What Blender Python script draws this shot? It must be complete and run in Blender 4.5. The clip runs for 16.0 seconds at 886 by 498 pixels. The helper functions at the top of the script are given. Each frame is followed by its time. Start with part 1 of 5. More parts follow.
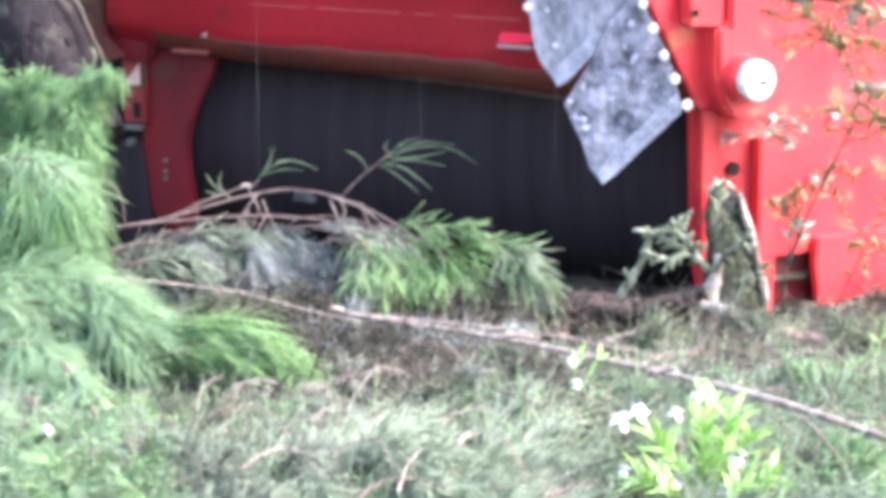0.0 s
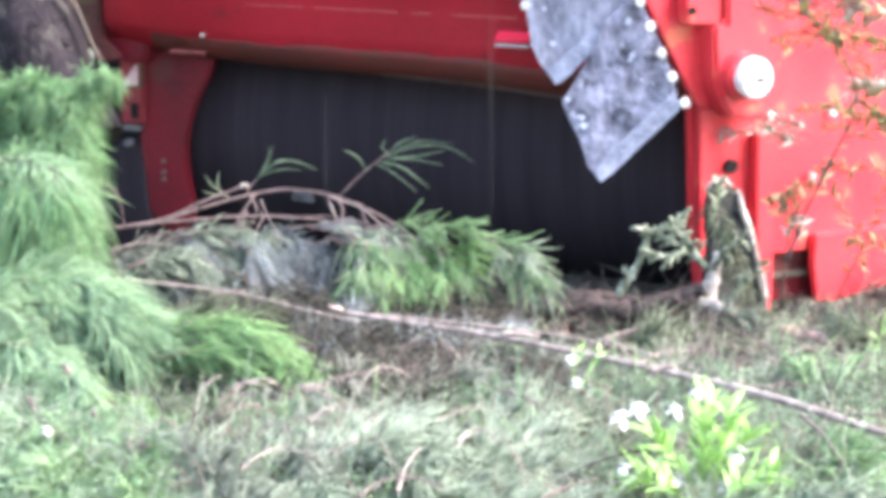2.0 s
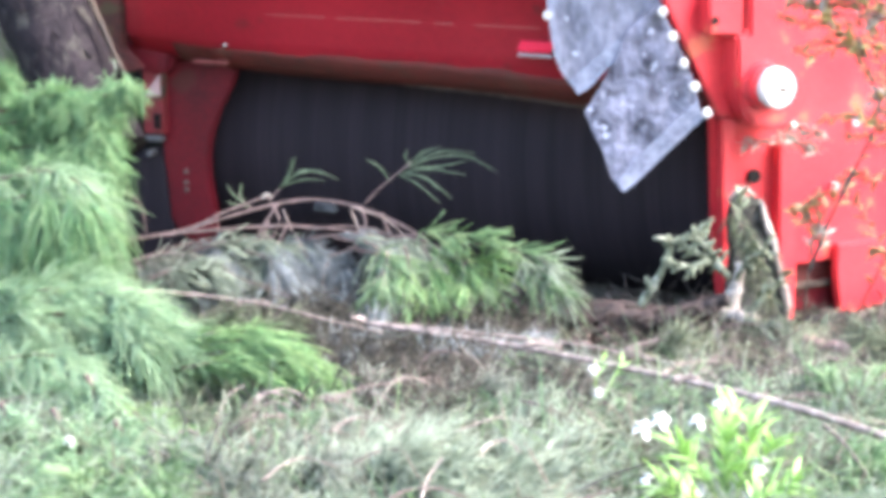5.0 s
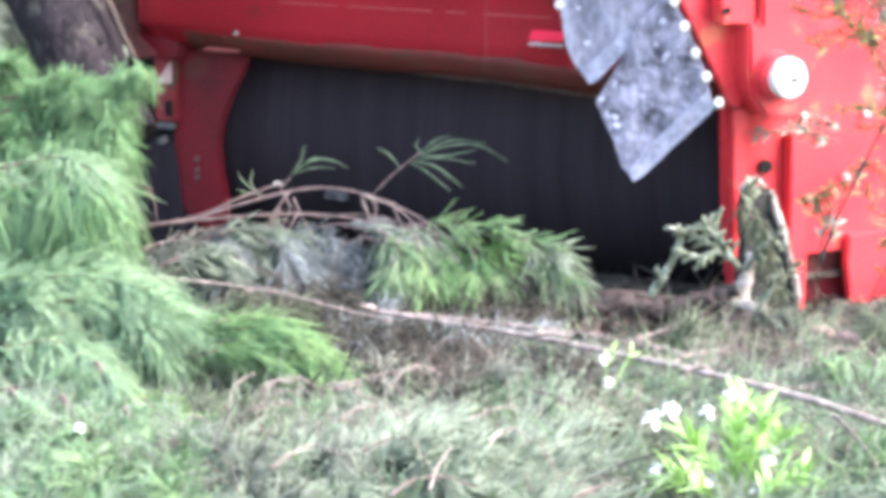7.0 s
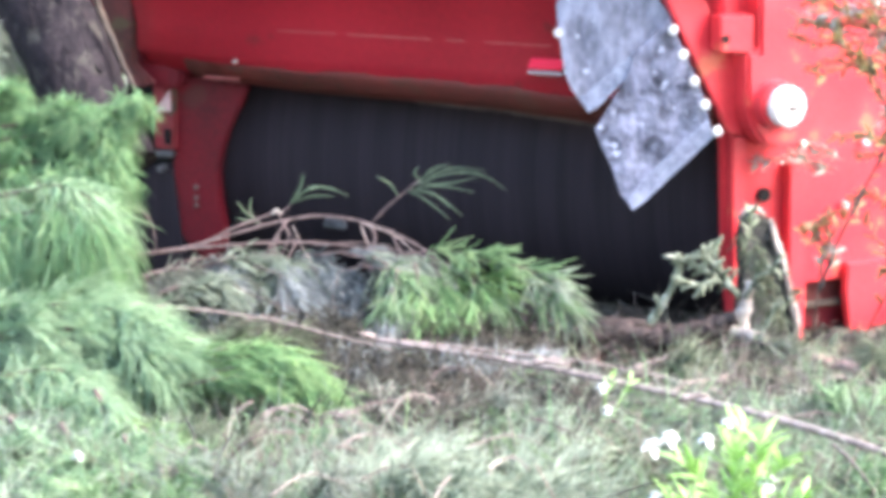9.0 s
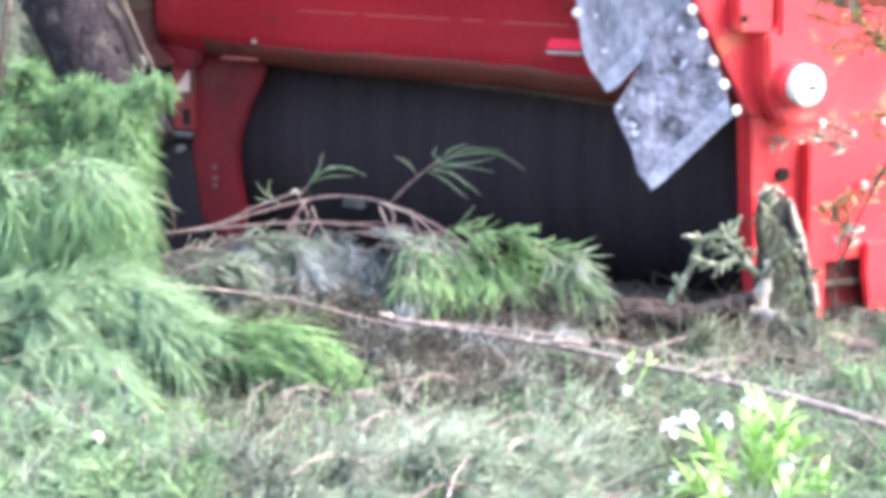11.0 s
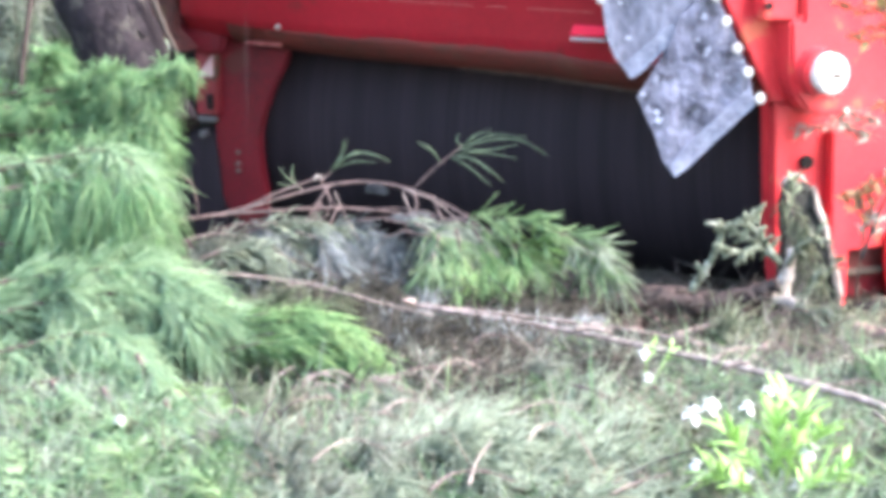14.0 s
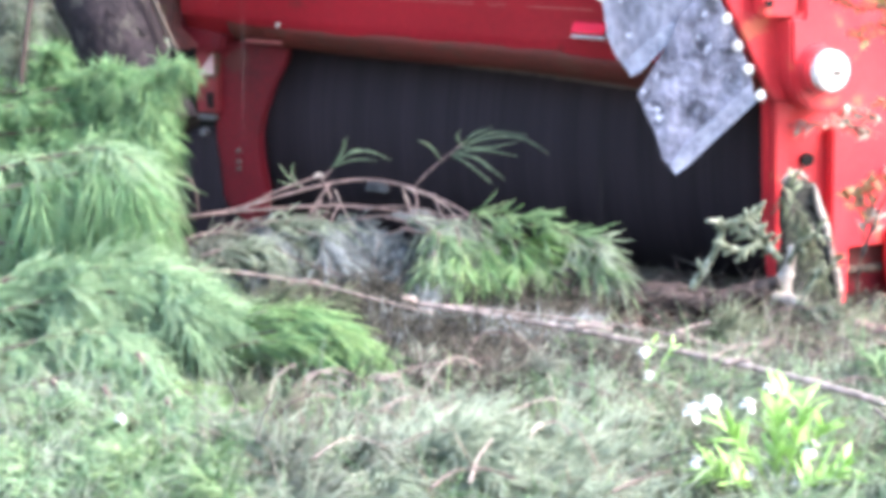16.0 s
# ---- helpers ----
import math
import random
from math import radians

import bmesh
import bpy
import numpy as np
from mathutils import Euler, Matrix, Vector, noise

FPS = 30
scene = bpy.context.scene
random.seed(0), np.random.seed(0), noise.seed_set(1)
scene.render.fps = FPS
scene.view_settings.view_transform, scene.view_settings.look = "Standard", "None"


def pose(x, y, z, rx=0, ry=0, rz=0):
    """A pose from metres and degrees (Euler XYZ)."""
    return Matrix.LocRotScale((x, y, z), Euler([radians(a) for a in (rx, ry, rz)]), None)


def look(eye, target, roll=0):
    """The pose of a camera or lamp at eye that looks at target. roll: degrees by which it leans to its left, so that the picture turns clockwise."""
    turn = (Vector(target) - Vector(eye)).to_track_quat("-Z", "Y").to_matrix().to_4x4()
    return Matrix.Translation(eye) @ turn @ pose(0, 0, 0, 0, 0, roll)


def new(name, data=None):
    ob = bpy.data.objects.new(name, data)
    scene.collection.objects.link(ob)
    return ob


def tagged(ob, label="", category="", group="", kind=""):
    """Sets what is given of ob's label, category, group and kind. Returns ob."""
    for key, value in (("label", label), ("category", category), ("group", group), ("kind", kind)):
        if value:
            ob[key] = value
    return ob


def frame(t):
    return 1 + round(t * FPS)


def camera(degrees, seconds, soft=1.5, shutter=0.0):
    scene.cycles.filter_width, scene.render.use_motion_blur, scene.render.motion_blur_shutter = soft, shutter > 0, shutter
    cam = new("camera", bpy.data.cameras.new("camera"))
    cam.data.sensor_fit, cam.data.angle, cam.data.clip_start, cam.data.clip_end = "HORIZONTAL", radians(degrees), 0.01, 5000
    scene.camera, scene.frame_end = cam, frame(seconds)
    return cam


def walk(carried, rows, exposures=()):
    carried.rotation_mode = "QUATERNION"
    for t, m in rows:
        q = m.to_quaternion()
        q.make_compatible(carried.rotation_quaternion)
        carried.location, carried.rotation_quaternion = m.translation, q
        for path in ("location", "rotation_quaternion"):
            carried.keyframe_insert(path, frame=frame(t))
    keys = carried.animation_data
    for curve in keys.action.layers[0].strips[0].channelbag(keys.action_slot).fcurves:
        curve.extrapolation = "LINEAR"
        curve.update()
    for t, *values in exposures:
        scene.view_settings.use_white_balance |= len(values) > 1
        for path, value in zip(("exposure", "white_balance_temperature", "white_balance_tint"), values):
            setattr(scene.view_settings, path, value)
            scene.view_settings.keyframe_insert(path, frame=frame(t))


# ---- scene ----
cam = camera(18.0, 16.0, soft=5.5)
EYE, TILT = 2.3, -13.0
# seconds, yaw, pitch, roll of the hand-held camera, which stays on its spot
ROWS = [
    (0.0, 0.000, 0.000, -0.000),
    (0.5, 0.216, 0.164, 0.313),
    (1.0, 0.284, 0.054, 0.234),
    (1.5, 0.387, 0.359, 0.345),
    (2.0, -0.031, -0.020, 0.320),
    (2.5, -0.073, 0.080, 0.397),
    (3.0, 0.187, 0.157, 0.376),
    (3.5, 0.141, 0.060, 0.311),
    (4.0, 0.390, 0.196, 0.409),
    (4.2, 0.372, 0.155, 0.409),
    (6.3, 0.595, 0.262, 0.224),
    (6.5, 0.615, 0.166, 0.224),
    (7.0, 0.643, -0.039, 0.047),
    (7.5, 0.534, 0.375, 0.128),
    (8.0, 0.659, 1.233, 0.193),
    (8.5, 0.506, 0.962, 0.203),
    (9.0, 0.623, 0.537, 0.027),
    (9.2, 0.647, 0.447, 0.027),
    (11.3, 1.025, 0.104, 0.094),
    (11.5, 1.025, 0.077, 0.094),
    (12.0, 0.891, -0.072, -0.169),
    (12.5, 0.810, 0.491, -0.223),
    (13.0, 0.804, 0.367, -0.300),
    (13.5, 1.047, 0.218, -0.220),
    (14.0, 1.473, -0.157, -0.217),
    (14.5, 1.201, -0.003, -0.168),
    (15.0, 0.972, 0.053, -0.212),
    (15.5, 0.983, -0.013, -0.268),
    (16.0, 1.484, -0.201, -0.124),
]
walk(cam, [(t, pose(0, 0, EYE, TILT) @ pose(0, 0, 0, 90 + pitch, roll, yaw)) for t, yaw, pitch, roll in ROWS],
     exposures=[(0.0, 3.04, 6120, 15), (16.0, 3.04, 6120, 15)])

# ---- light: a bright overcast, rainy sky, lighter towards the right ----
world = bpy.data.worlds.new("rainy_sky")
scene.world = world
world.use_nodes = True
wn = world.node_tree
sky = wn.nodes.new("ShaderNodeTexSky")
sky.sky_type, sky.sun_disc = "NISHITA", False
sky.sun_elevation, sky.sun_rotation = radians(48), radians(100)
sky.dust_density, sky.ozone_density, sky.air_density = 4.0, 1.0, 1.5
wn.links.new(sky.outputs[0], wn.nodes["Background"].inputs[0])
wn.nodes["Background"].inputs[1].default_value = 0.12
sun = new("sun", bpy.data.lights.new("sun", "SUN"))
sun.data.energy, sun.data.angle, sun.data.color = 1.4, radians(35), (1.0, 0.97, 0.93)
sun.matrix_world = look((9.0, 7.0, 10.0), (0, 9, 0))


# ---- materials ----
def surface(name, dark, light, rough=0.6, metal=0.0, scale=8.0, fine=90.0, bump=0.3, island=0.0, coat=0.0, speck=None, spec=0.5, thin=0.0, stretch=None):
    """Two tones mixed by a broad and a fine noise, with fine relief; island: change of lightness from piece to piece."""
    m = bpy.data.materials.new(name)
    m.use_nodes = True
    nt = m.node_tree
    b = nt.nodes["Principled BSDF"]
    b.inputs["Metallic"].default_value = metal
    b.inputs["Specular IOR Level"].default_value = spec
    b.inputs["Coat Weight"].default_value = coat
    co = nt.nodes.new("ShaderNodeTexCoord")
    n1, n2 = nt.nodes.new("ShaderNodeTexNoise"), nt.nodes.new("ShaderNodeTexNoise")
    n1.inputs["Scale"].default_value, n1.inputs["Detail"].default_value = scale, 5
    n2.inputs["Scale"].default_value, n2.inputs["Detail"].default_value = fine, 4
    place = co.outputs["Object"]
    if stretch:
        mp = nt.nodes.new("ShaderNodeMapping")
        mp.inputs["Scale"].default_value = stretch
        nt.links.new(place, mp.inputs["Vector"])
        place = mp.outputs[0]
    for n in (n1, n2):
        nt.links.new(place, n.inputs["Vector"])
    add = nt.nodes.new("ShaderNodeMath")
    add.operation = "MULTIPLY_ADD"
    nt.links.new(n2.outputs[0], add.inputs[0])
    add.inputs[1].default_value = 0.5
    nt.links.new(n1.outputs[0], add.inputs[2])
    ramp = nt.nodes.new("ShaderNodeValToRGB")
    ramp.color_ramp.elements[0].position, ramp.color_ramp.elements[1].position = 0.55, 0.95
    ramp.color_ramp.elements[0].color, ramp.color_ramp.elements[1].color = (*dark, 1), (*light, 1)
    nt.links.new(add.outputs[0], ramp.inputs[0])
    col = ramp.outputs[0]
    if island:
        geo, hsv = nt.nodes.new("ShaderNodeNewGeometry"), nt.nodes.new("ShaderNodeHueSaturation")
        mr = nt.nodes.new("ShaderNodeMapRange")
        mr.inputs[3].default_value, mr.inputs[4].default_value = 1 - island, 1 + island
        nt.links.new(geo.outputs["Random Per Island"], mr.inputs[0])
        nt.links.new(mr.outputs[0], hsv.inputs["Value"])
        hs = nt.nodes.new("ShaderNodeMapRange")
        hs.inputs[3].default_value, hs.inputs[4].default_value = 0.53, 0.475
        nt.links.new(geo.outputs["Random Per Island"], hs.inputs[0])
        nt.links.new(hs.outputs[0], hsv.inputs["Hue"])
        nt.links.new(col, hsv.inputs["Color"])
        col = hsv.outputs[0]
    if speck:
        tone, size, edge = speck
        n3, r3, mix = nt.nodes.new("ShaderNodeTexNoise"), nt.nodes.new("ShaderNodeValToRGB"), nt.nodes.new("ShaderNodeMix")
        n3.inputs["Scale"].default_value, n3.inputs["Detail"].default_value = size, 8
        nt.links.new(co.outputs["Object"], n3.inputs["Vector"])
        r3.color_ramp.elements[0].position, r3.color_ramp.elements[1].position = edge, edge + 0.06
        nt.links.new(n3.outputs[0], r3.inputs[0])
        mix.data_type = "RGBA"
        nt.links.new(r3.outputs[0], mix.inputs[0])
        nt.links.new(col, mix.inputs[6])
        mix.inputs[7].default_value = (*tone, 1)
        col = mix.outputs[2]
    nt.links.new(col, b.inputs["Base Color"])
    rr = nt.nodes.new("ShaderNodeMapRange")
    rr.inputs[3].default_value, rr.inputs[4].default_value = max(rough - 0.15, 0.04), min(rough + 0.15, 1)
    nt.links.new(n1.outputs[0], rr.inputs[0])
    nt.links.new(rr.outputs[0], b.inputs["Roughness"])
    if bump:
        bp = nt.nodes.new("ShaderNodeBump")
        bp.inputs["Strength"].default_value, bp.inputs["Distance"].default_value = bump, 0.01
        nt.links.new(add.outputs[0], bp.inputs["Height"])
        nt.links.new(bp.outputs[0], b.inputs["Normal"])
    if thin:
        tr, mx = nt.nodes.new("ShaderNodeBsdfTranslucent"), nt.nodes.new("ShaderNodeMixShader")
        nt.links.new(col, tr.inputs[0])
        mx.inputs[0].default_value = thin
        nt.links.new(b.outputs[0], mx.inputs[1])
        nt.links.new(tr.outputs[0], mx.inputs[2])
        nt.links.new(mx.outputs[0], nt.nodes["Material Output"].inputs[0])
    return m


# shaded copy of the machine's one red paint, darkened for the hood
RED_SHADED = surface("red_paint_shaded", (0.225, 0.007, 0.015), (0.335, 0.010, 0.020), 0.5, scale=2.5, fine=50, bump=0.06, spec=0.35, speck=((0.19, 0.014, 0.017), 9, 0.66))
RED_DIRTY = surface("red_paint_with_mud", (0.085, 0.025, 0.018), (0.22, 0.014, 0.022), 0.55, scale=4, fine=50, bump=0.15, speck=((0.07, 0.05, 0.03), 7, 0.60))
# scuffed red with shade put into it, for end plate, elbow and sill
RED_DEEP_SHADE = surface("scuffed_red_paint_in_shade", (0.062, 0.009, 0.012), (0.155, 0.0085, 0.015), 0.6, scale=4, fine=50, bump=0.12, spec=0.25, speck=((0.085, 0.020, 0.018), 5, 0.60))
RED_RUST = surface("rusty_faded_red", (0.06, 0.026, 0.022), (0.17, 0.04, 0.038), 0.7, scale=6, fine=50, bump=0.2, spec=0.2, speck=((0.085, 0.06, 0.035), 7, 0.55))
# rust and mud, darkened further for the shade where the hood curves under
MUD_SHADE = surface("rust_mud_and_shade_on_red", (0.062, 0.029, 0.022), (0.15, 0.030, 0.025), 0.7, scale=3, fine=40, bump=0.2, spec=0.2, speck=((0.105, 0.036, 0.027), 6, 0.56))
# lit copy of the same red paint, for the side panel and its fittings
RED_LIT = surface("wet_red_paint_lit", (0.48, 0.022, 0.034), (0.63, 0.042, 0.052), 0.4, scale=4, fine=40, bump=0.08, coat=0.2, speck=((0.56, 0.11, 0.065), 8, 0.60))
STEEL_DARK = surface("wet_black_steel", (0.0178, 0.0138, 0.0182), (0.0295, 0.0232, 0.0292), 0.85, 0.0, scale=16, fine=70, bump=0.02, spec=0.2, stretch=(1, 0.03, 0.03))
STEEL_GREY = surface("dull_grey_steel", (0.045, 0.046, 0.05), (0.12, 0.12, 0.125), 0.6, scale=30, bump=0.3)
# near-black fill that stands for shade inside, behind and under the machine
SHADE_BLACK = surface("near_black_shade_fill", (0.004, 0.004, 0.0045), (0.011, 0.010, 0.010), 0.8, scale=6, bump=0.2, spec=0.2)
RUBBER = surface("weathered_grey_rubber", (0.036, 0.038, 0.059), (0.24, 0.246, 0.34), 0.34, scale=17, fine=50, bump=1.0, stretch=(1, 1, 0.8), speck=((0.40, 0.42, 0.53), 30, 0.635))
RUBBER_PALE = surface("pale_blue_grey_rubber", (0.075, 0.078, 0.11), (0.29, 0.298, 0.39), 0.45, scale=15, fine=50, bump=0.8, stretch=(1, 1, 0.5), speck=((0.44, 0.46, 0.56), 30, 0.65))
RUBBER_EDGE = surface("pale_bluish_rubber_edge", (0.12, 0.128, 0.185), (0.34, 0.36, 0.46), 0.45, scale=16, bump=0.6)
ZINC = surface("bright_zinc_steel", (0.45, 0.43, 0.43), (0.66, 0.65, 0.64), 0.45, 0.0, scale=24, bump=0.2)
WHITE_REFLECT = surface("pale_pink_reflective_sheet", (0.36, 0.22, 0.22), (0.55, 0.38, 0.37), 0.5, scale=10, bump=0.05)
REFLECT_RED = surface("bright_red_reflector", (0.88, 0.02, 0.06), (0.92, 0.04, 0.08), 0.6, scale=10, bump=0.05)
BARK = surface("grey_brown_bark", (0.006, 0.0046, 0.0062), (0.027, 0.0205, 0.024), 0.9, scale=11, fine=60, bump=1.0, spec=0.2, speck=((0.05, 0.046, 0.04), 10, 0.585))
MOSSY = surface("dark_mossy_wood", (0.0115, 0.0118, 0.0108), (0.056, 0.057, 0.049), 0.75, scale=14, fine=70, bump=1.0, spec=0.25, speck=((0.15, 0.16, 0.12), 20, 0.60))
BARK_GREY = surface("lichen_grey_bark", (0.0147, 0.0126, 0.01386), (0.042, 0.03696, 0.0357), 0.85, scale=12, fine=70, bump=1.0)
BARK_CHIP = surface("brown_bark_chips", (0.034, 0.021, 0.018), (0.14, 0.092, 0.076), 0.7, scale=20, fine=90, bump=0.4, island=0.5)
BARK_LOG = surface("rotten_brown_wood", (0.010, 0.0066, 0.006), (0.105, 0.07, 0.06), 0.8, scale=16, fine=70, bump=1.0)
BARK_PALE = surface("pale_torn_bark", (0.022, 0.014, 0.010), (0.066, 0.045, 0.032), 0.8, scale=16, fine=80, bump=0.8)
TWIG = surface("pinkish_brown_twig_bark", (0.055, 0.037, 0.035), (0.20, 0.14, 0.132), 0.7, scale=40, fine=160, bump=0.5)
STICK = surface("pale_bare_stick_bark", (0.125, 0.094, 0.084), (0.40, 0.325, 0.295), 0.7, scale=30, fine=160, bump=0.6, spec=0.25)
TWIG_DARK = surface("dark_twig_bark", (0.05, 0.035, 0.03), (0.14, 0.09, 0.07), 0.7, scale=30, fine=160, bump=0.5)
WOOD_PALE = surface("pale_split_wood", (0.22, 0.18, 0.15), (0.52, 0.47, 0.43), 0.6, scale=26, fine=110, bump=0.8)
WOOD_PINK = surface("pinkish_cut_wood", (0.15, 0.085, 0.072), (0.40, 0.26, 0.235), 0.7, scale=26, fine=110, bump=0.8)
NEEDLE = surface("fresh_green_needles", (0.193, 0.320, 0.159), (0.307, 0.423, 0.249), 0.55, scale=5, fine=30, bump=0.0, island=0.22, thin=0.48, spec=0.2)
NEEDLE_MINT = surface("mint_green_needles", (0.185, 0.337, 0.152), (0.269, 0.419, 0.224), 0.55, scale=5, fine=30, bump=0.0, island=0.22, thin=0.48, spec=0.2)
NEEDLE_PALE = surface("pale_wet_green_needles", (0.267, 0.405, 0.236), (0.369, 0.498, 0.322), 0.55, scale=5, fine=30, bump=0.0, island=0.22, thin=0.48, spec=0.2)
NEEDLE_SAGE = surface("pale_sage_needles", (0.250, 0.310, 0.230), (0.378, 0.434, 0.343), 0.55, scale=5, fine=30, bump=0.0, island=0.22, thin=0.48, spec=0.2)
NEEDLE_FROND = surface("lit_green_needles", (0.20, 0.345, 0.145), (0.32, 0.48, 0.235), 0.55, scale=5, fine=30, bump=0.0, island=0.3, thin=0.48, spec=0.2)
NEEDLE_MID = surface("mid_green_needles", (0.136, 0.236, 0.099), (0.254, 0.356, 0.187), 0.55, scale=6, fine=30, bump=0.0, island=0.22, thin=0.48, spec=0.2)
NEEDLE_BRIGHT = surface("bright_green_needles", (0.196, 0.356, 0.127), (0.294, 0.436, 0.196), 0.55, scale=5, fine=30, bump=0.0, island=0.22, thin=0.48, spec=0.2)
NEEDLE_DULL = surface("dull_olive_needles", (0.140, 0.170, 0.110), (0.256, 0.286, 0.201), 0.55, scale=4, fine=30, bump=0.0, island=0.22, thin=0.48, spec=0.2)
NEEDLE_GREY = surface("wilted_grey_needles", (0.205, 0.225, 0.182), (0.360, 0.386, 0.328), 0.55, scale=4, fine=30, bump=0.0, island=0.22, thin=0.48, spec=0.2)
NEEDLE_BROWN = surface("dead_brown_needles", (0.055, 0.046, 0.038), (0.18, 0.153, 0.13), 0.6, scale=4, fine=30, bump=0.0, island=0.5, spec=0.25)
NEEDLE_STRAW = surface("straw_brown_needles", (0.15, 0.125, 0.10), (0.32, 0.275, 0.225), 0.6, scale=4, fine=30, bump=0.0, island=0.35, thin=0.3, spec=0.2)
# brown litter tone, also laid where gaps need shade in the colour
NEEDLE_PEAT_SHADE = surface("dark_rotting_and_shade_needles", (0.020, 0.0185, 0.014), (0.068, 0.062, 0.047), 0.6, scale=4, fine=30, bump=0.0, island=0.5, spec=0.25)
NEEDLE_HEAP = surface("slate_grey_wilted_needles", (0.095, 0.11, 0.115), (0.225, 0.25, 0.255), 0.5, scale=4, fine=30, bump=0.0, island=0.4)
NEEDLE_SPRIG = surface("grey_green_sprig", (0.06, 0.092, 0.05), (0.155, 0.21, 0.12), 0.5, scale=12, fine=60, bump=0.1)
LEAF = surface("yellow_green_leaf", (0.28, 0.51, 0.12), (0.46, 0.67, 0.26), 0.6, scale=30, fine=120, bump=0.2, thin=0.3)
LEAF_OLIVE = surface("olive_leaf", (0.19, 0.225, 0.14), (0.385, 0.42, 0.28), 0.45, scale=30, fine=120, bump=0.2, island=0.3, thin=0.4)
LEAF_HAZE = surface("yellow_olive_leaf", (0.30, 0.25, 0.11), (0.56, 0.46, 0.24), 0.45, scale=30, fine=120, bump=0.2, island=0.3, thin=0.5)
LEAF_PALE = surface("withered_pale_leaf", (0.24, 0.22, 0.17), (0.45, 0.42, 0.36), 0.5, scale=30, fine=120, bump=0.2)
LEAF_RUST = surface("rusty_leaf", (0.33, 0.17, 0.085), (0.54, 0.37, 0.20), 0.5, scale=30, fine=120, bump=0.2, island=0.4, thin=0.35)
PETAL = surface("white_petal", (0.78, 0.76, 0.72), (0.85, 0.84, 0.82), 0.5, scale=30, bump=0.05)
SOIL = surface("wet_litter_soil", (0.034, 0.029, 0.023), (0.125, 0.11, 0.082), 0.8, scale=5, fine=45, bump=1.0, speck=((0.09, 0.11, 0.06), 3, 0.60))
LICHEN = surface("pale_green_lichen_bark", (0.075, 0.085, 0.058), (0.25, 0.275, 0.195), 0.8, scale=24, fine=110, bump=0.9, spec=0.2, speck=((0.36, 0.37, 0.30), 22, 0.60))
SEAM = surface("chipped_red_edge", (0.30, 0.06, 0.06), (0.48, 0.16, 0.14), 0.5, scale=30, bump=0.1)

RAIN = bpy.data.materials.new("falling_rain")
RAIN.use_nodes = True
RAIN.node_tree.nodes["Principled BSDF"].inputs["Base Color"].default_value = (0.85, 0.87, 0.9, 1)
RAIN.node_tree.nodes["Principled BSDF"].inputs["Alpha"].default_value = 0.0045
RAIN.node_tree.nodes["Principled BSDF"].inputs["Roughness"].default_value = 0.3


# ---- mesh helpers ----
def part(name, bm, material, parent=None, label="", m=None):
    """A bmesh as one mesh object, under a thing or a part where one is given."""
    me = bpy.data.meshes.new(name)
    bmesh.ops.recalc_face_normals(bm, faces=bm.faces)
    bm.to_mesh(me)
    bm.free()
    return hang(name, me, material, parent, label, m)


def hang(name, me, material, parent=None, label="", m=None):
    if not me.materials:
        me.materials.append(material)
    ob = new(name, me)
    ob.parent = parent
    if m is not None:
        ob.matrix_local = m
    return tagged(ob, label)


def thing(name, label, category, m=None, group="", kind=""):
    ob = new(name)
    ob.empty_display_size = 0.1
    if m is not None:
        ob.matrix_world = m
    return tagged(ob, label, category, group, kind)


def smooth_faces(bm, on=True):
    for f in bm.faces:
        f.smooth = on
    return bm


def prism(points, y0, y1, bevel=0.006):
    """A plate: an outline in x and z, from y0 to y1, with rounded edges."""
    bm = bmesh.new()
    f = bm.faces.new([bm.verts.new((x, y0, z)) for x, z in points])
    g = bmesh.ops.extrude_face_region(bm, geom=[f])
    bmesh.ops.translate(bm, vec=(0, y1 - y0, 0), verts=[v for v in g["geom"] if isinstance(v, bmesh.types.BMVert)])
    if bevel:
        bmesh.ops.bevel(bm, geom=bm.edges[:], offset=bevel, segments=2, affect="EDGES", clamp_overlap=True)
    return bm


def box(x0, x1, y0, y1, z0, z1, bevel=0.006):
    return prism([(x0, z0), (x1, z0), (x1, z1), (x0, z1)], y0, y1, bevel)


def drum(radius, length, m, sides=28, bevel=0.006):
    bm = bmesh.new()
    bmesh.ops.create_cone(bm, cap_ends=True, segments=sides, radius1=radius, radius2=radius, depth=length)
    if bevel:
        bmesh.ops.bevel(bm, geom=[e for e in bm.edges if len(e.link_faces) == 2 and e.calc_face_angle() > 1], offset=bevel, segments=2, affect="EDGES")
    bmesh.ops.transform(bm, matrix=m, verts=bm.verts)
    return bm


def curve(points, n):
    """n places along a smooth line through the points."""
    p = np.array(points, float)
    p = np.vstack([2 * p[0] - p[1], p, 2 * p[-1] - p[-2]])
    out = []
    for s in np.linspace(0, len(p) - 3 - 1e-6, n):
        i, u = int(s), s - int(s)
        a, b, c, d = p[i:i + 4]
        out.append(0.5 * (2 * b + (c - a) * u + (2 * a - 5 * b + 4 * c - d) * u * u + (3 * b - 3 * c + d - a) * u ** 3))
    return np.array(out)


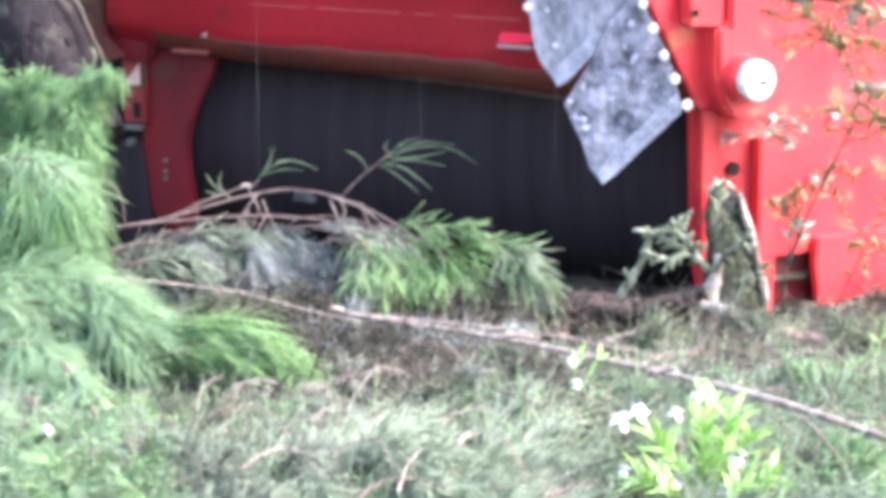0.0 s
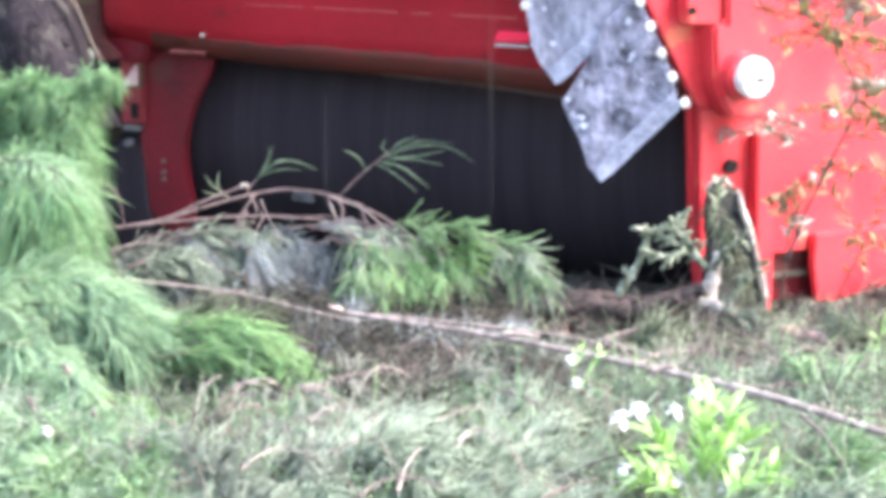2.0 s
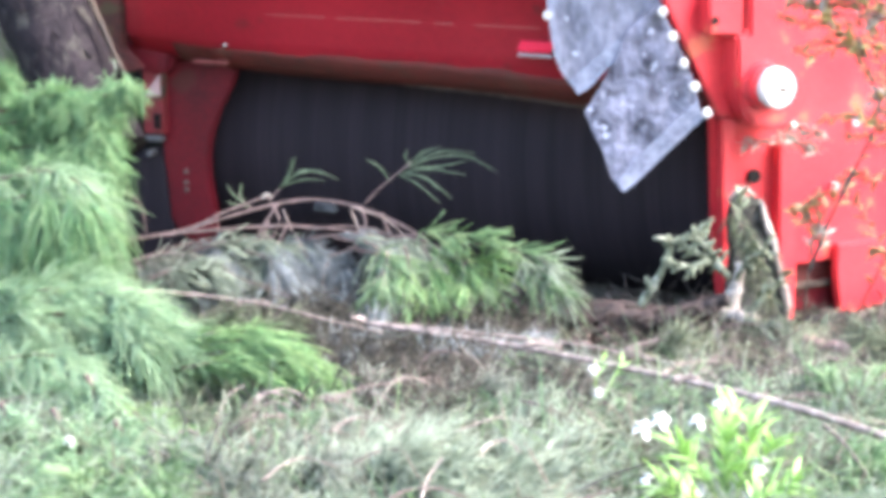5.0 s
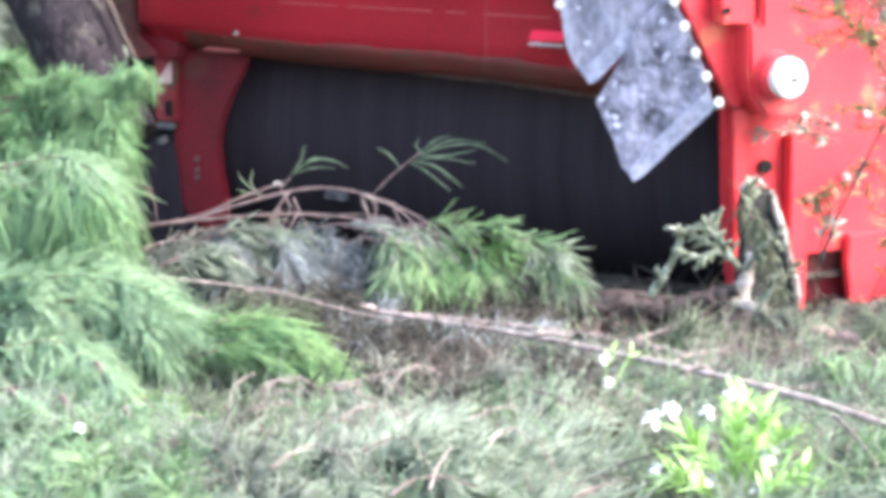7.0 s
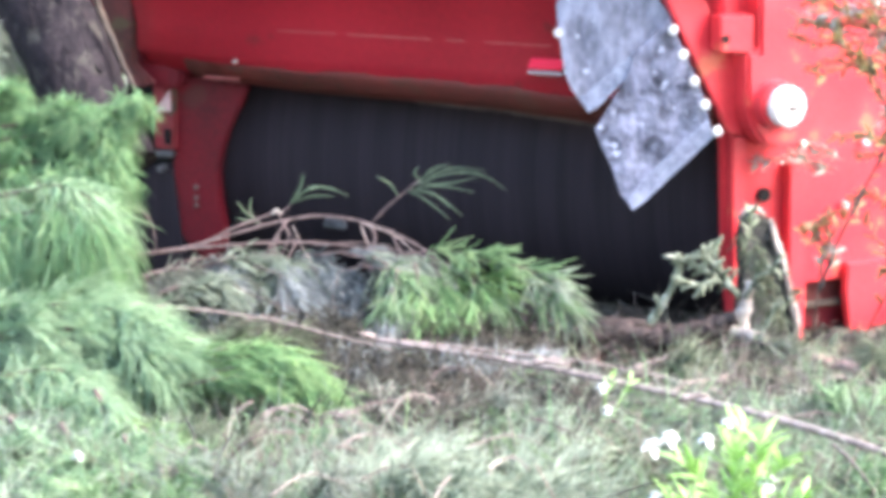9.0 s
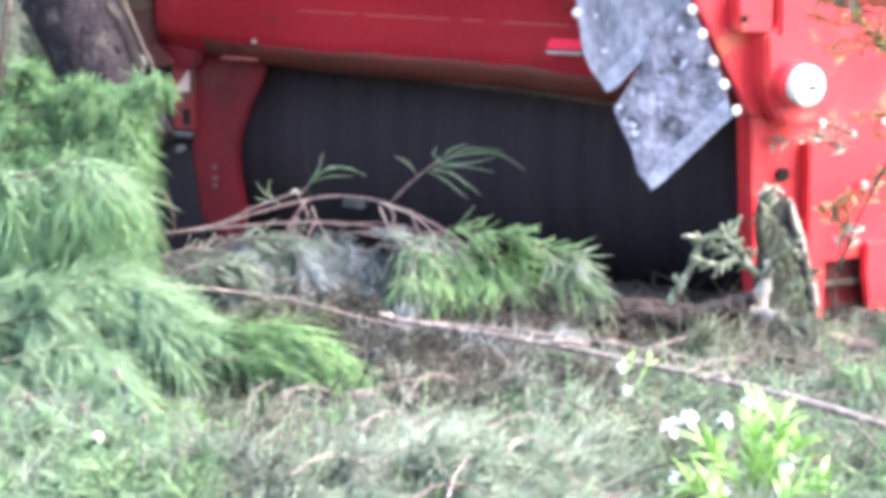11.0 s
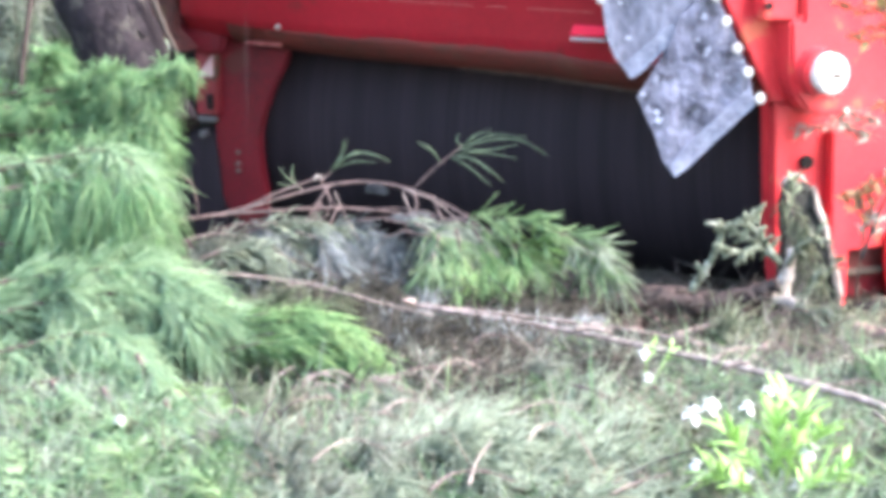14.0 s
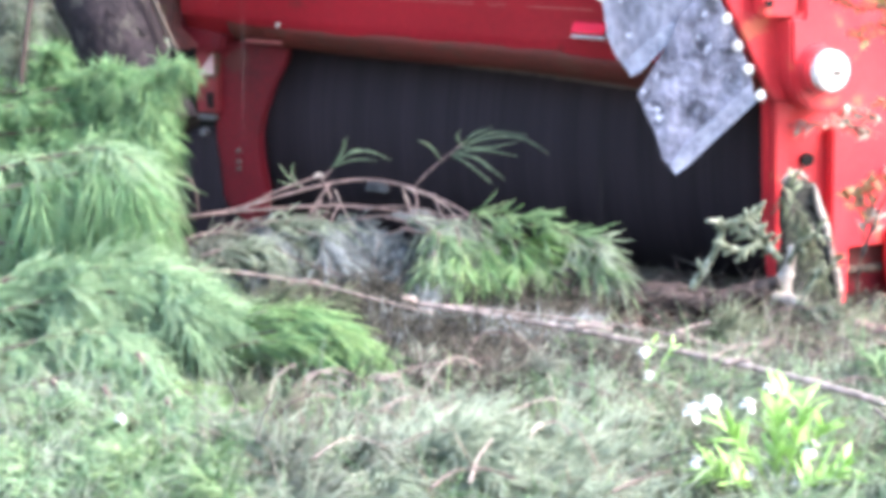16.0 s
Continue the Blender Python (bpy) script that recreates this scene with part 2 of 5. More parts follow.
def add_tube(bm, line, r0, r1, sides=6, rough=0.0, rng=None):
    """A tapering limb along a line of places, added to bm."""
    rings = []
    for i, p in enumerate(line):
        t = Vector(line[min(i + 1, len(line) - 1)] - line[max(i - 1, 0)]).normalized()
        u = t.orthogonal().normalized() if i == 0 else (last - t * last.dot(t)).normalized()
        last = u
        v = t.cross(u)
        r = r0 + (r1 - r0) * i / (len(line) - 1)
        ring = []
        for k in range(sides):
            a = 2 * math.pi * k / sides
            q = r * (1 + (rng.uniform(-rough, rough) if rough else 0))
            ring.append(bm.verts.new(Vector(p) + (u * math.cos(a) + v * math.sin(a)) * q))
        rings.append(ring)
    for a, b in zip(rings, rings[1:]):
        for k in range(sides):
            f = bm.faces.new((a[k], a[(k + 1) % sides], b[(k + 1) % sides], b[k]))
            f.smooth = True
    bm.faces.new(rings[0][::-1])
    bm.faces.new(rings[-1])


def needles(name, base, way, length, width, droop, material, parent=None, label="", curl=0.35, rings=((0, 0.7), (0.4, 1.0), (0.75, 0.8))):
    """Many curved, tapering three-sided needles in one mesh."""
    base, way = np.asarray(base), np.asarray(way)
    n = len(base)
    way = way / np.linalg.norm(way, axis=1, keepdims=True)
    length, droop = np.broadcast_to(length, n)[:, None], np.broadcast_to(droop, n)[:, None]
    side = np.cross(way, np.array([0.13, 0.21, 0.97]))
    side /= np.linalg.norm(side, axis=1, keepdims=True) + 1e-9
    other = np.cross(way, side)
    turn = np.random.default_rng(n).uniform(0, 2 * math.pi, (n, 1))
    bent = (side * np.cos(turn) + other * np.sin(turn)) * curl
    verts = []
    for s, w in rings:
        c = base + way * length * s + bent * length * s * s
        c[:, 2:] -= droop * length * s * s
        for k in range(3):
            a = 2.094 * k
            verts.append(c + (side * math.cos(a) + other * math.sin(a)) * width * w * 0.5)
    tip = base + (way + bent) * length
    tip[:, 2:] -= droop * length
    verts.append(tip)
    co = np.stack(verts, 1).reshape(-1, 3)
    faces, last = [], 3 * len(rings) - 3
    for r in range(0, last, 3):
        for k in range(3):
            a, b, c, d = r + k, r + (k + 1) % 3, r + 3 + (k + 1) % 3, r + 3 + k
            faces += [(a, b, c), (a, c, d)]
    faces += [(last, last + 1, last + 3), (last + 1, last + 2, last + 3), (last + 2, last, last + 3)]
    f = np.array(faces)
    idx = (f[None] + (np.arange(n) * (last + 4))[:, None, None]).reshape(-1)
    me = bpy.data.meshes.new(name)
    me.vertices.add(len(co))
    me.vertices.foreach_set("co", co.astype(np.float32).reshape(-1))
    me.loops.add(len(idx))
    me.loops.foreach_set("vertex_index", idx.astype(np.int32))
    me.polygons.add(len(idx) // 3)
    me.polygons.foreach_set("loop_start", np.arange(0, len(idx), 3, dtype=np.int32))
    me.update(calc_edges=True)
    return hang(name, me, material, parent, label)


FINE = ((0, 0.8), (0.5, 1.0))


def height(x, y):
    """The ground with the heap of cut brush on it."""
    h = 0.13 * np.exp(-((x + 0.60) / 0.40) ** 2 - ((y - 8.9) / 0.25) ** 2)
    h = h + 0.12 * np.exp(-((x + 1.45) / 0.5) ** 2 - ((y - 8.5) / 0.5) ** 2)
    return h + 0.03 * np.sin(2.1 * x + 0.7 * y) * np.sin(1.7 * y + 1) + 0.02 * np.sin(7 * x + 3 * y) * np.sin(6 * y - 2 * x)


# ---- ground ----
def ground():
    fx, fy = np.arange(-4, 4.01, 0.06), np.arange(4, 15.01, 0.06)
    xs = np.concatenate([[-2500, -300, -60, -20, -8], fx, [8, 20, 60, 300, 2500]])
    ys = np.concatenate([[-2500, -300, -60, -12, 0], fy, [18, 25, 60, 300, 2500]])
    gx, gy = np.meshgrid(xs, ys)
    near = (np.abs(gx) < 7) & (gy > 2) & (gy < 16)
    fade = np.clip((4 - np.abs(gx)) / 0.8, 0, 1) * np.clip((gy - 4) / 0.8, 0, 1) * np.clip((15 - gy) / 0.8, 0, 1)
    gz = np.where(near, height(gx, gy) + np.random.default_rng(2).normal(0, 0.012, gx.shape), 0.0) * fade
    nx = len(xs)
    quads = [(j * nx + i, j * nx + i + 1, (j + 1) * nx + i + 1, (j + 1) * nx + i) for j in range(len(ys) - 1) for i in range(nx - 1)]
    me = bpy.data.meshes.new("ground")
    me.from_pydata(np.stack([gx, gy, gz], -1).reshape(-1, 3).tolist(), [], quads)
    tagged(hang("ground", me, SOIL), "wet brown forest soil littered with cut brush", "ground", kind="structure")


# ---- the red mulching machine ----
def mulcher():
    top = thing("mulching_machine", "red forestry mulching head with black rotor, wet from rain", "machine", pose(0.853, 8.973, 0, 0, 0, -22))
    # hood: a bent sheet over the rotor, thick, with a rolled lower lip
    # the unseen top of the profile leans forward to shade the face below
    outer = [(0.16, 0.722), (0.10, 0.724), (0.05, 0.735), (0.0, 0.765), (-0.035, 0.81), (-0.055, 0.87), (-0.055, 0.962), (-0.13, 1.16), (-0.36, 1.45)]
    inner = [(-0.26, 1.48), (-0.06, 1.18), (0.06, 0.97), (0.07, 0.87), (0.10, 0.78), (0.16, 0.745)]
    bm = bmesh.new()
    rows = []
    for x in np.linspace(-2.17, -0.02, 26):
        sag = 0.006 * math.sin(5 * x) - 0.045 * (x + 1.3)
        rows.append([bm.verts.new((x, y, z + (sag if z < 0.85 else 0))) for y, z in outer + inner])
    for a, b in zip(rows, rows[1:]):
        for k in range(len(a)):
            bm.faces.new((a[k], a[(k + 1) % len(a)], b[(k + 1) % len(a)], b[k]))
    bm.faces.new(rows[0])
    bm.faces.new(rows[-1][::-1])
    hood = part("hood", smooth_faces(bm), RED_SHADED, top, "red sheet-steel hood in a shaded tone with a muddy rolled lip")
    # lip strip welded under the hood, mud-stained, with underside shade in its colour
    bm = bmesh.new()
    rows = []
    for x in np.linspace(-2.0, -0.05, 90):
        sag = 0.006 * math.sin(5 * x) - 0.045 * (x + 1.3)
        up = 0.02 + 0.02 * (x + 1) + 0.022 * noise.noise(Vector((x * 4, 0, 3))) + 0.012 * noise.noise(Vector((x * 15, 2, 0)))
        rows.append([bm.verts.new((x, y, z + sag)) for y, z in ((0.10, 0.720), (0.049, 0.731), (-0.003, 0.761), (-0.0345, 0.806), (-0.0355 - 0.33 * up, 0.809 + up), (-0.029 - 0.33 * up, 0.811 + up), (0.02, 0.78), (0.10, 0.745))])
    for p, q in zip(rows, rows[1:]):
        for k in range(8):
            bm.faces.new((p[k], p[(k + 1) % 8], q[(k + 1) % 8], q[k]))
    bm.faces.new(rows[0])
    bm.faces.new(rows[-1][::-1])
    part("lip", smooth_faces(bm), MUD_SHADE, hood, "rusty mud-stained lower lip with painted underside shade")
    bm = bmesh.new()
    add_tube(bm, np.array([(x, 0.050, 0.729 + 0.006 * math.sin(5 * x) - 0.045 * (x + 1.3)) for x in np.linspace(-1.15, -0.12, 50)]), 0.004, 0.007, 6, 0.4, random.Random(8))
    part("mud_crust", bm, BARK_CHIP, hood, "dried tan mud along the lip")
    for x0, x1 in ((-1.62, -1.40), (-1.36, -1.05), (-1.0, -0.93), (-0.86, -0.62)):
        part("weld_seam", box(x0, x1, -0.058, -0.05, 0.9605, 0.9635, 0.001), SEAM, hood, "scratched pale weld line")
    part("weld_seam", box(-1.94, -1.80, -0.012, 0.02, 0.772, 0.778, 0.002), SEAM, hood, "pale chipped paint edge")
    part("bolt", drum(0.0068, 0.02, pose(-1.788, -0.052, 0.846, 90), 12, 0.003), WOOD_PALE, hood)
    part("reflector", box(-0.06, 0.06, -0.006, 0.006, -0.024, 0.024, 0.004), REFLECT_RED, hood, "small bright red reflector", pose(-0.628, -0.08, 0.904, -52, 0, 0))
    part("reflector_edge", box(-0.688, -0.568, -0.102, -0.05, 0.874, 0.880, 0.002), ZINC, hood, "white reflector rim")
    # flared end of the hood
    part("end_flange", prism([(-2.568, 1.322), (-2.178, 1.336), (-2.185, 0.815), (-2.106, 0.748), (-2.167, 0.732), (-2.256, 0.795), (-2.374, 1.010)], -0.06, -0.02, 0.008), RED_RUST, top, "rust-stained flared end flange")
    part("elbow", prism([(-2.24, 0.86), (-2.02, 0.80), (-2.04, 0.725), (-2.12, 0.715), (-2.2, 0.76)], 0.0, 0.14, 0.015), RED_DEEP_SHADE, top, "muddy bent end of the hood, darkened for shade")
    # smooth worn rotor
    bm = bmesh.new()
    rings = []
    rng = random.Random(4)
    prof = [(-2.045, 0.02), (-2.045, 0.46), (-2.035, 0.505)]
    prof += [(x, 0.53 + rng.uniform(-0.0004, 0.0004)) for x in np.linspace(-2.01, -0.06, 24)]
    prof += [(-0.05, 0.52), (-0.045, 0.46), (-0.045, 0.02)]
    for px, r in prof:
        rings.append([bm.verts.new((px, 0.69 + r * math.cos(2 * math.pi * k / 72), 0.46 + r * math.sin(2 * math.pi * k / 72))) for k in range(72)])
    for a, b in zip(rings, rings[1:]):
        for k in range(72):
            bm.faces.new((a[k], a[(k + 1) % 72], b[(k + 1) % 72], b[k]))
    bm.faces.new(rings[0])
    bm.faces.new(rings[-1])
    part("rotor", smooth_faces(bm), STEEL_DARK, top, "smooth worn black rotor drum")
    part("rotor_tooth", prism([(-1.574, 0.230), (-1.484, 0.226), (-1.494, 0.266), (-1.559, 0.268)], 0.178, 0.248, 0.006), STEEL_GREY, top, "worn grey cutting tooth on the rotor")
    # panel coloured black to paint in the shade behind the rotor
    part("back_panel", box(-2.1, 0.0, 1.23, 1.25, 0.03, 1.45), SHADE_BLACK, top, "inner back panel blackened for the shade behind the rotor")
    part("roof_panel", box(-2.17, 0.0, -0.2, 1.24, 1.45, 1.49), RED_SHADED, top, "red top panel")
    part("body", box(-2.3, 0.5, 1.26, 2.8, 0.25, 1.6, 0.04), RED_SHADED, top, "red machine body behind the rotor")
    # left cheek
    out = [(-2.055, 0.775), (-1.775, 0.745), (-1.79, 0.69), (-1.84, 0.60), (-1.88, 0.50), (-1.894, 0.42), (-1.888, 0.32), (-1.868, 0.22), (-1.872, 0.14), (-1.93, 0.10), (-2.01, 0.13), (-2.06, 0.20), (-2.085, 0.30), (-2.07, 0.50)]
    cheek = part("end_plate", prism([(x - 0.028, z) for x, z in out], 0.06, 0.10, 0.008), RED_DEEP_SHADE, top, "worn red end plate with rounded foot, darkened for shade")
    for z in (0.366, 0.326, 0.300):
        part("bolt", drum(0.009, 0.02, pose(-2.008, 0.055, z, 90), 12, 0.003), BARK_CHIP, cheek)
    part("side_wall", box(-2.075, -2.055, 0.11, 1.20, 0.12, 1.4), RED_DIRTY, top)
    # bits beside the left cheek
    # added black sheet that gives the shade beside the end plate
    part("side_shade_sheet", box(-2.30, -2.08, 0.09, 0.13, 0.30, 0.86, 0.01), SHADE_BLACK, top, "black sheet added as shade behind the side bracket")
    lug = part("side_bracket", box(-2.16, -2.075, 0.03, 0.07, 0.50, 0.73, 0.006), RED_DIRTY, top, "small red side bracket")
    part("marker", prism([(-2.155, 0.63), (-2.085, 0.64), (-2.085, 0.72)], 0.015, 0.028, 0.003), WHITE_REFLECT, lug, "pale pink triangular marker")
    # no recess is cut; a black strip paints the slot's shade
    part("slot", box(-2.115, -2.09, 0.022, 0.034, 0.52, 0.575, 0.002), SHADE_BLACK, lug, "slot with its shade painted as a black strip")
    part("clamp", box(-2.16, -2.08, 0.02, 0.05, 0.475, 0.492, 0.004), STEEL_GREY, lug, "grey steel clamp")
    part("clamp", drum(0.013, 0.05, pose(-2.13, 0.03, 0.43, 90), 12), STEEL_GREY, lug, "grey steel clamp")
    part("skid", prism([(-2.22, 0.42), (-2.08, 0.45), (-2.04, 0.1), (-2.1, 0.02), (-2.28, 0.02), (-2.27, 0.25)], 0.05, 0.25, 0.02), STEEL_DARK, top, "black side skid")

    # right cheek, turned outwards
    turn = pose(0, 0, 0, 0, 0, 49)
    side = part("side_panel", prism([(-0.285, 1.376), (-0.219, 1.176), (-0.132, 1.062), (-0.043, 0.706), (-0.024, 0.271), (0.011, -0.001), (0.13, -0.02), (0.17, 0.165), (0.46, 0.165), (0.51, -0.03), (1.6, -0.03), (1.6, 1.45), (-0.2, 1.45)], 0.02, 0.05, 0.006), RED_LIT, top, "wet red steel side panel in a lit tone", turn)
    plate = part("flap_plate", prism([(-0.409, 1.400), (-0.238, 1.068), (-0.043, 0.702), (0.044, 0.699), (0.024, 0.978), (0.079, 1.159), (0.072, 1.414)], -0.03, 0.004, 0.006), RED_LIT, side, "red plate that clamps the rubber flap")
    lugp = part("pin_lug", prism([(-0.037, 0.982), (0.011, 0.983), (0.006, 1.344), (0.232, 1.333), (0.239, 0.927), (0.243, 0.777), (0.219, 0.703), (0.165, 0.664), (0.099, 0.657), (0.033, 0.681), (-0.009, 0.731), (-0.028, 0.797)], -0.12, 0.0, 0.012), RED_LIT, side, "red lug with rounded end around the pin")
    bracket = part("stop_block", prism([(-0.126, 0.988), (0.002, 0.976), (0.003, 1.101), (-0.129, 1.105)], -0.10, -0.03, 0.006), RED_LIT, side, "small red stop block")
    # solid black disc paints the shade inside the bolt hole
    part("hole", drum(0.014, 0.01, pose(-0.108, -0.101, 1.03, 90), 12, 0), SHADE_BLACK, bracket, "bolt hole with its shade painted as a black disc")
    cx, cz = (0.065, 0.813)
    pin = part("pin", drum(0.078, 0.07, pose(cx, -0.14, cz, 90), 32, 0.008), RED_LIT, lugp, "red pin boss")
    part("cap", drum(0.066, 0.06, pose(cx + 0.006, -0.18, cz, 90), 32, 0.01), ZINC, lugp, "white-worn steel pin cap")
    part("mark", box(cx, cx + 0.035, -0.213, -0.208, cz - 0.012, cz + 0.002, 0.002), BARK_PALE, lugp, "small grey stain")
    part("rib", prism([(0.201, -0.023), (0.268, -0.031), (0.276, 0.585), (0.194, 0.592)], -0.03, 0.022, 0.006), RED_LIT, side, "vertical red rib")
    part("post", prism([(-0.009, 0.001), (0.040, -0.005), (0.031, 0.690), (-0.025, 0.695)], -0.02, 0.022, 0.005), RED_LIT, side, "narrow red post beside the rotor")
    # the panel stays uncut; this disc is the opening's painted shade
    part("hole", drum(0.024, 0.02, pose(0.12, 0.012, 0.485, 90), 16, 0), SHADE_BLACK, side, "round opening with its shade painted as a black disc")
    skirt = part("skirt", prism([(0.465, -0.058), (0.436, 0.126), (0.442, 0.223), (1.5, 0.22), (1.5, -0.04)], -0.02, 0.018, 0.006), RED_LIT, side, "red lower skirt")
    part("sill", box(0.12, 0.55, 0.06, 0.12, -0.02, 0.18, 0.006), RED_DEEP_SHADE, side, "recessed red sill with shade in its colour")
    part("bar", box(0.14, 0.50, 0.02, 0.05, 0.075, 0.097, 0.006), BARK_PALE, side, "muddy horizontal bar")
    for x, z in ((0.435, 0.422), (0.495, 0.021), (0.513, 0.632), (-0.219, 1.176)):
        part("rivet", drum(0.014, 0.02, pose(x, 0.0, z, 90), 12, 0.004), ZINC, side)

    # torn rubber flap, two lapped pieces, hung from the plate by a row of bolts
    hang_at = pose(0, 0, 0, 0, 0, 18)
    def rubber(outline, y, thick, bend, cut):
        bm = prism(outline, y, y + thick, 0)
        bmesh.ops.subdivide_edges(bm, edges=bm.edges[:], cuts=cut, use_grid_fill=False)
        bmesh.ops.triangulate(bm, faces=bm.faces[:])
        for _ in range(2):
            bmesh.ops.subdivide_edges(bm, edges=[e for e in bm.edges if e.calc_length() > 0.05], cuts=1)
            bmesh.ops.triangulate(bm, faces=bm.faces[:])
        for v in bm.verts:
            q = noise.noise(Vector((v.co.x * 9, 1.3, v.co.z * 9)))
            v.co.y += bend * (v.co.z - 0.9) ** 2 + 0.012 * q
        return bm
    upper = part("rubber_flap", rubber([(-0.433, 1.379), (-0.492, 1.251), (-0.582, 1.136), (-0.572, 1.040), (-0.553, 0.916), (-0.527, 0.857), (-0.476, 0.788), (-0.447, 0.803), (-0.319, 0.937), (-0.204, 1.084), (-0.332, 1.252), (-0.388, 1.379)], -0.13, 0.03, -0.05, 2), RUBBER_PALE, top, "torn pale rubber flap", hang_at)
    lower = part("rubber_flap", rubber([(-0.325, 0.991), (-0.346, 0.922), (-0.399, 0.826), (-0.453, 0.733), (-0.431, 0.677), (-0.397, 0.613), (-0.371, 0.529), (-0.330, 0.476), (-0.286, 0.508), (-0.196, 0.597), (-0.076, 0.715), (-0.110, 0.847), (-0.157, 0.957), (-0.222, 1.091)], -0.15, 0.03, -0.05, 2), RUBBER, top, "torn grey rubber flap with a pointed end", hang_at)
    part("pale_edge", rubber([(-0.330, 0.476), (-0.286, 0.508), (-0.196, 0.597), (-0.076, 0.715), (-0.094, 0.774), (-0.180, 0.690), (-0.269, 0.605), (-0.345, 0.511)], -0.156, 0.012, -0.05, 1), RUBBER_EDGE, lower, "pale strip along the rubber edge")
    part("pale_edge", rubber([(-0.476, 0.788), (-0.447, 0.803), (-0.319, 0.937), (-0.347, 0.969), (-0.437, 0.890), (-0.500, 0.828)], -0.136, 0.012, -0.05, 1), RUBBER_EDGE, upper, "pale strip along the rubber edge")
    for x, z in ((-0.207, 1.062), (-0.174, 0.984), (-0.138, 0.898), (-0.102, 0.822), (-0.062, 0.738)):
        part("bolt", drum(0.0162, 0.025, pose(x, -0.17, z, 90), 16, 0.005), ZINC, lower, "white-worn bolt head")
    for x, z in ((-0.574, 1.044), (-0.485, 1.258)):
        part("bolt", drum(0.015, 0.025, pose(x, -0.13, z, 90), 12, 0.006), ZINC, upper)


# ---- trunk, stump, splinters ----
def log(name, label, category, line, r0, r1, material, sides=20, rough=0.08, seed=1, n=16):
    rng = random.Random(seed)
    bm = bmesh.new()
    add_tube(bm, curve(line, n), r0, r1, sides, rough, rng)
    ob = thing(name, label, category)
    part("trunk", bm, material, ob)
    return ob


def slab(name, label, category, outline, y, thick, material, at):
    ob = thing(name, label, category, at)
    bm = prism(outline, y, y + thick, 0.01)
    bmesh.ops.triangulate(bm, faces=bm.faces[:])
    bmesh.ops.subdivide_edges(bm, edges=bm.edges[:], cuts=2)
    for v in bm.verts:
        v.co += Vector((0.012, 0.012, 0.006)) * noise.noise(v.co * 22)
    part("wood", bm, material, ob)
    return ob


# ---- brush ----
def brush(name, label, line, r0, needle, twig=TWIG, sides=14, side_len=0.22, length=0.12, count=1400, droop=0.5, start=0.15, spread=0.5, width=0.005, seed=1, tuft=1.0, lift=0.0, curl=0.3, group="cut branches", rings=FINE[:1] + ((0.4, 1.0), (0.75, 0.8))):
    """A cut conifer branch: a limb, side twigs, and brushes of long needles along them."""
    rng = np.random.default_rng(seed)
    ob = thing(name, label, "branch", group=group)
    main = curve(line, 14)
    bm = bmesh.new()
    add_tube(bm, main, r0, max(r0 * 0.35, 0.0018), 6)
    part("twig", bm, twig, ob)
    lines = [main]
    for i in range(sides):
        s = start + (1 - start) * (i + rng.uniform(0, 0.8)) / max(sides, 1)
        k = min(int(s * 13), 12)
        axis = main[k + 1] - main[k]
        axis /= np.linalg.norm(axis)
        out = rng.normal(size=3)
        out -= axis * out.dot(axis)
        out /= np.linalg.norm(out)
        out[2] = out[2] * 0.6 + lift
        w = axis * rng.uniform(0.6, 1.1) + out * spread * 1.6
        w /= np.linalg.norm(w)
        ln = side_len * rng.uniform(0.5, 1.1) * (1.15 - 0.5 * s)
        u = np.linspace(0, 1, 6)[:, None]
        tw = main[k] + w * ln * u + np.array([0, 0, -1.0]) * droop * 0.5 * ln * u * u
        bm = bmesh.new()
        add_tube(bm, tw, max(r0 * 0.35, 0.0022), 0.0014, 4)
        part("side_twig", bm, twig, ob)
        lines.append(tw)
    wts = np.array([np.linalg.norm(np.diff(l, axis=0), axis=1).sum() * (0.7 if i == 0 else 1.0) for i, l in enumerate(lines)])
    bases, ways = [], []
    for l, n, first in zip(lines, np.maximum((count * wts / wts.sum()).astype(int), 3), [True] + [False] * 99):
        lo = start if first else 0.1
        s = lo + (1 - lo) * rng.uniform(0, 1, n) ** (0.7 / tuft)
        f = s * (len(l) - 1)
        i = np.minimum(f.astype(int), len(l) - 2)
        p = l[i] + (l[i + 1] - l[i]) * (f - i)[:, None]
        ax = l[i + 1] - l[i]
        ax /= np.linalg.norm(ax, axis=1, keepdims=True)
        rad = rng.normal(size=(n, 3))
        rad -= ax * (rad * ax).sum(1, keepdims=True)
        rad /= np.linalg.norm(rad, axis=1, keepdims=True)
        bases.append(p)
        ways.append(ax * rng.uniform(0.25, 1.0, (n, 1)) + rad * spread * rng.uniform(0.3, 1.3, (n, 1)))
    b = np.vstack(bases)
    tagged(needles("needles", b, np.vstack(ways), length * rng.uniform(0.6, 1.15, len(b)), width, droop * rng.uniform(0.3, 1.4, len(b)), needle, ob, curl=curl, rings=rings), kind="stuff")
    return ob


def stick(name, label, line, r0, r1, material=TWIG, n=24, forks=(), seed=3):
    rng = random.Random(seed)
    bm = bmesh.new()
    add_tube(bm, curve(line, n), r0, r1, 7, 0.10, rng)
    ob = thing(name, label, "stick", group="bare sticks")
    part("limb", bm, material, ob)
    for f in forks:
        bm = bmesh.new()
        add_tube(bm, curve(f, 10), r1 * 1.1, r1 * 0.5, 6, 0.08, rng)
        part("side_twig", bm, material, ob)
    return ob


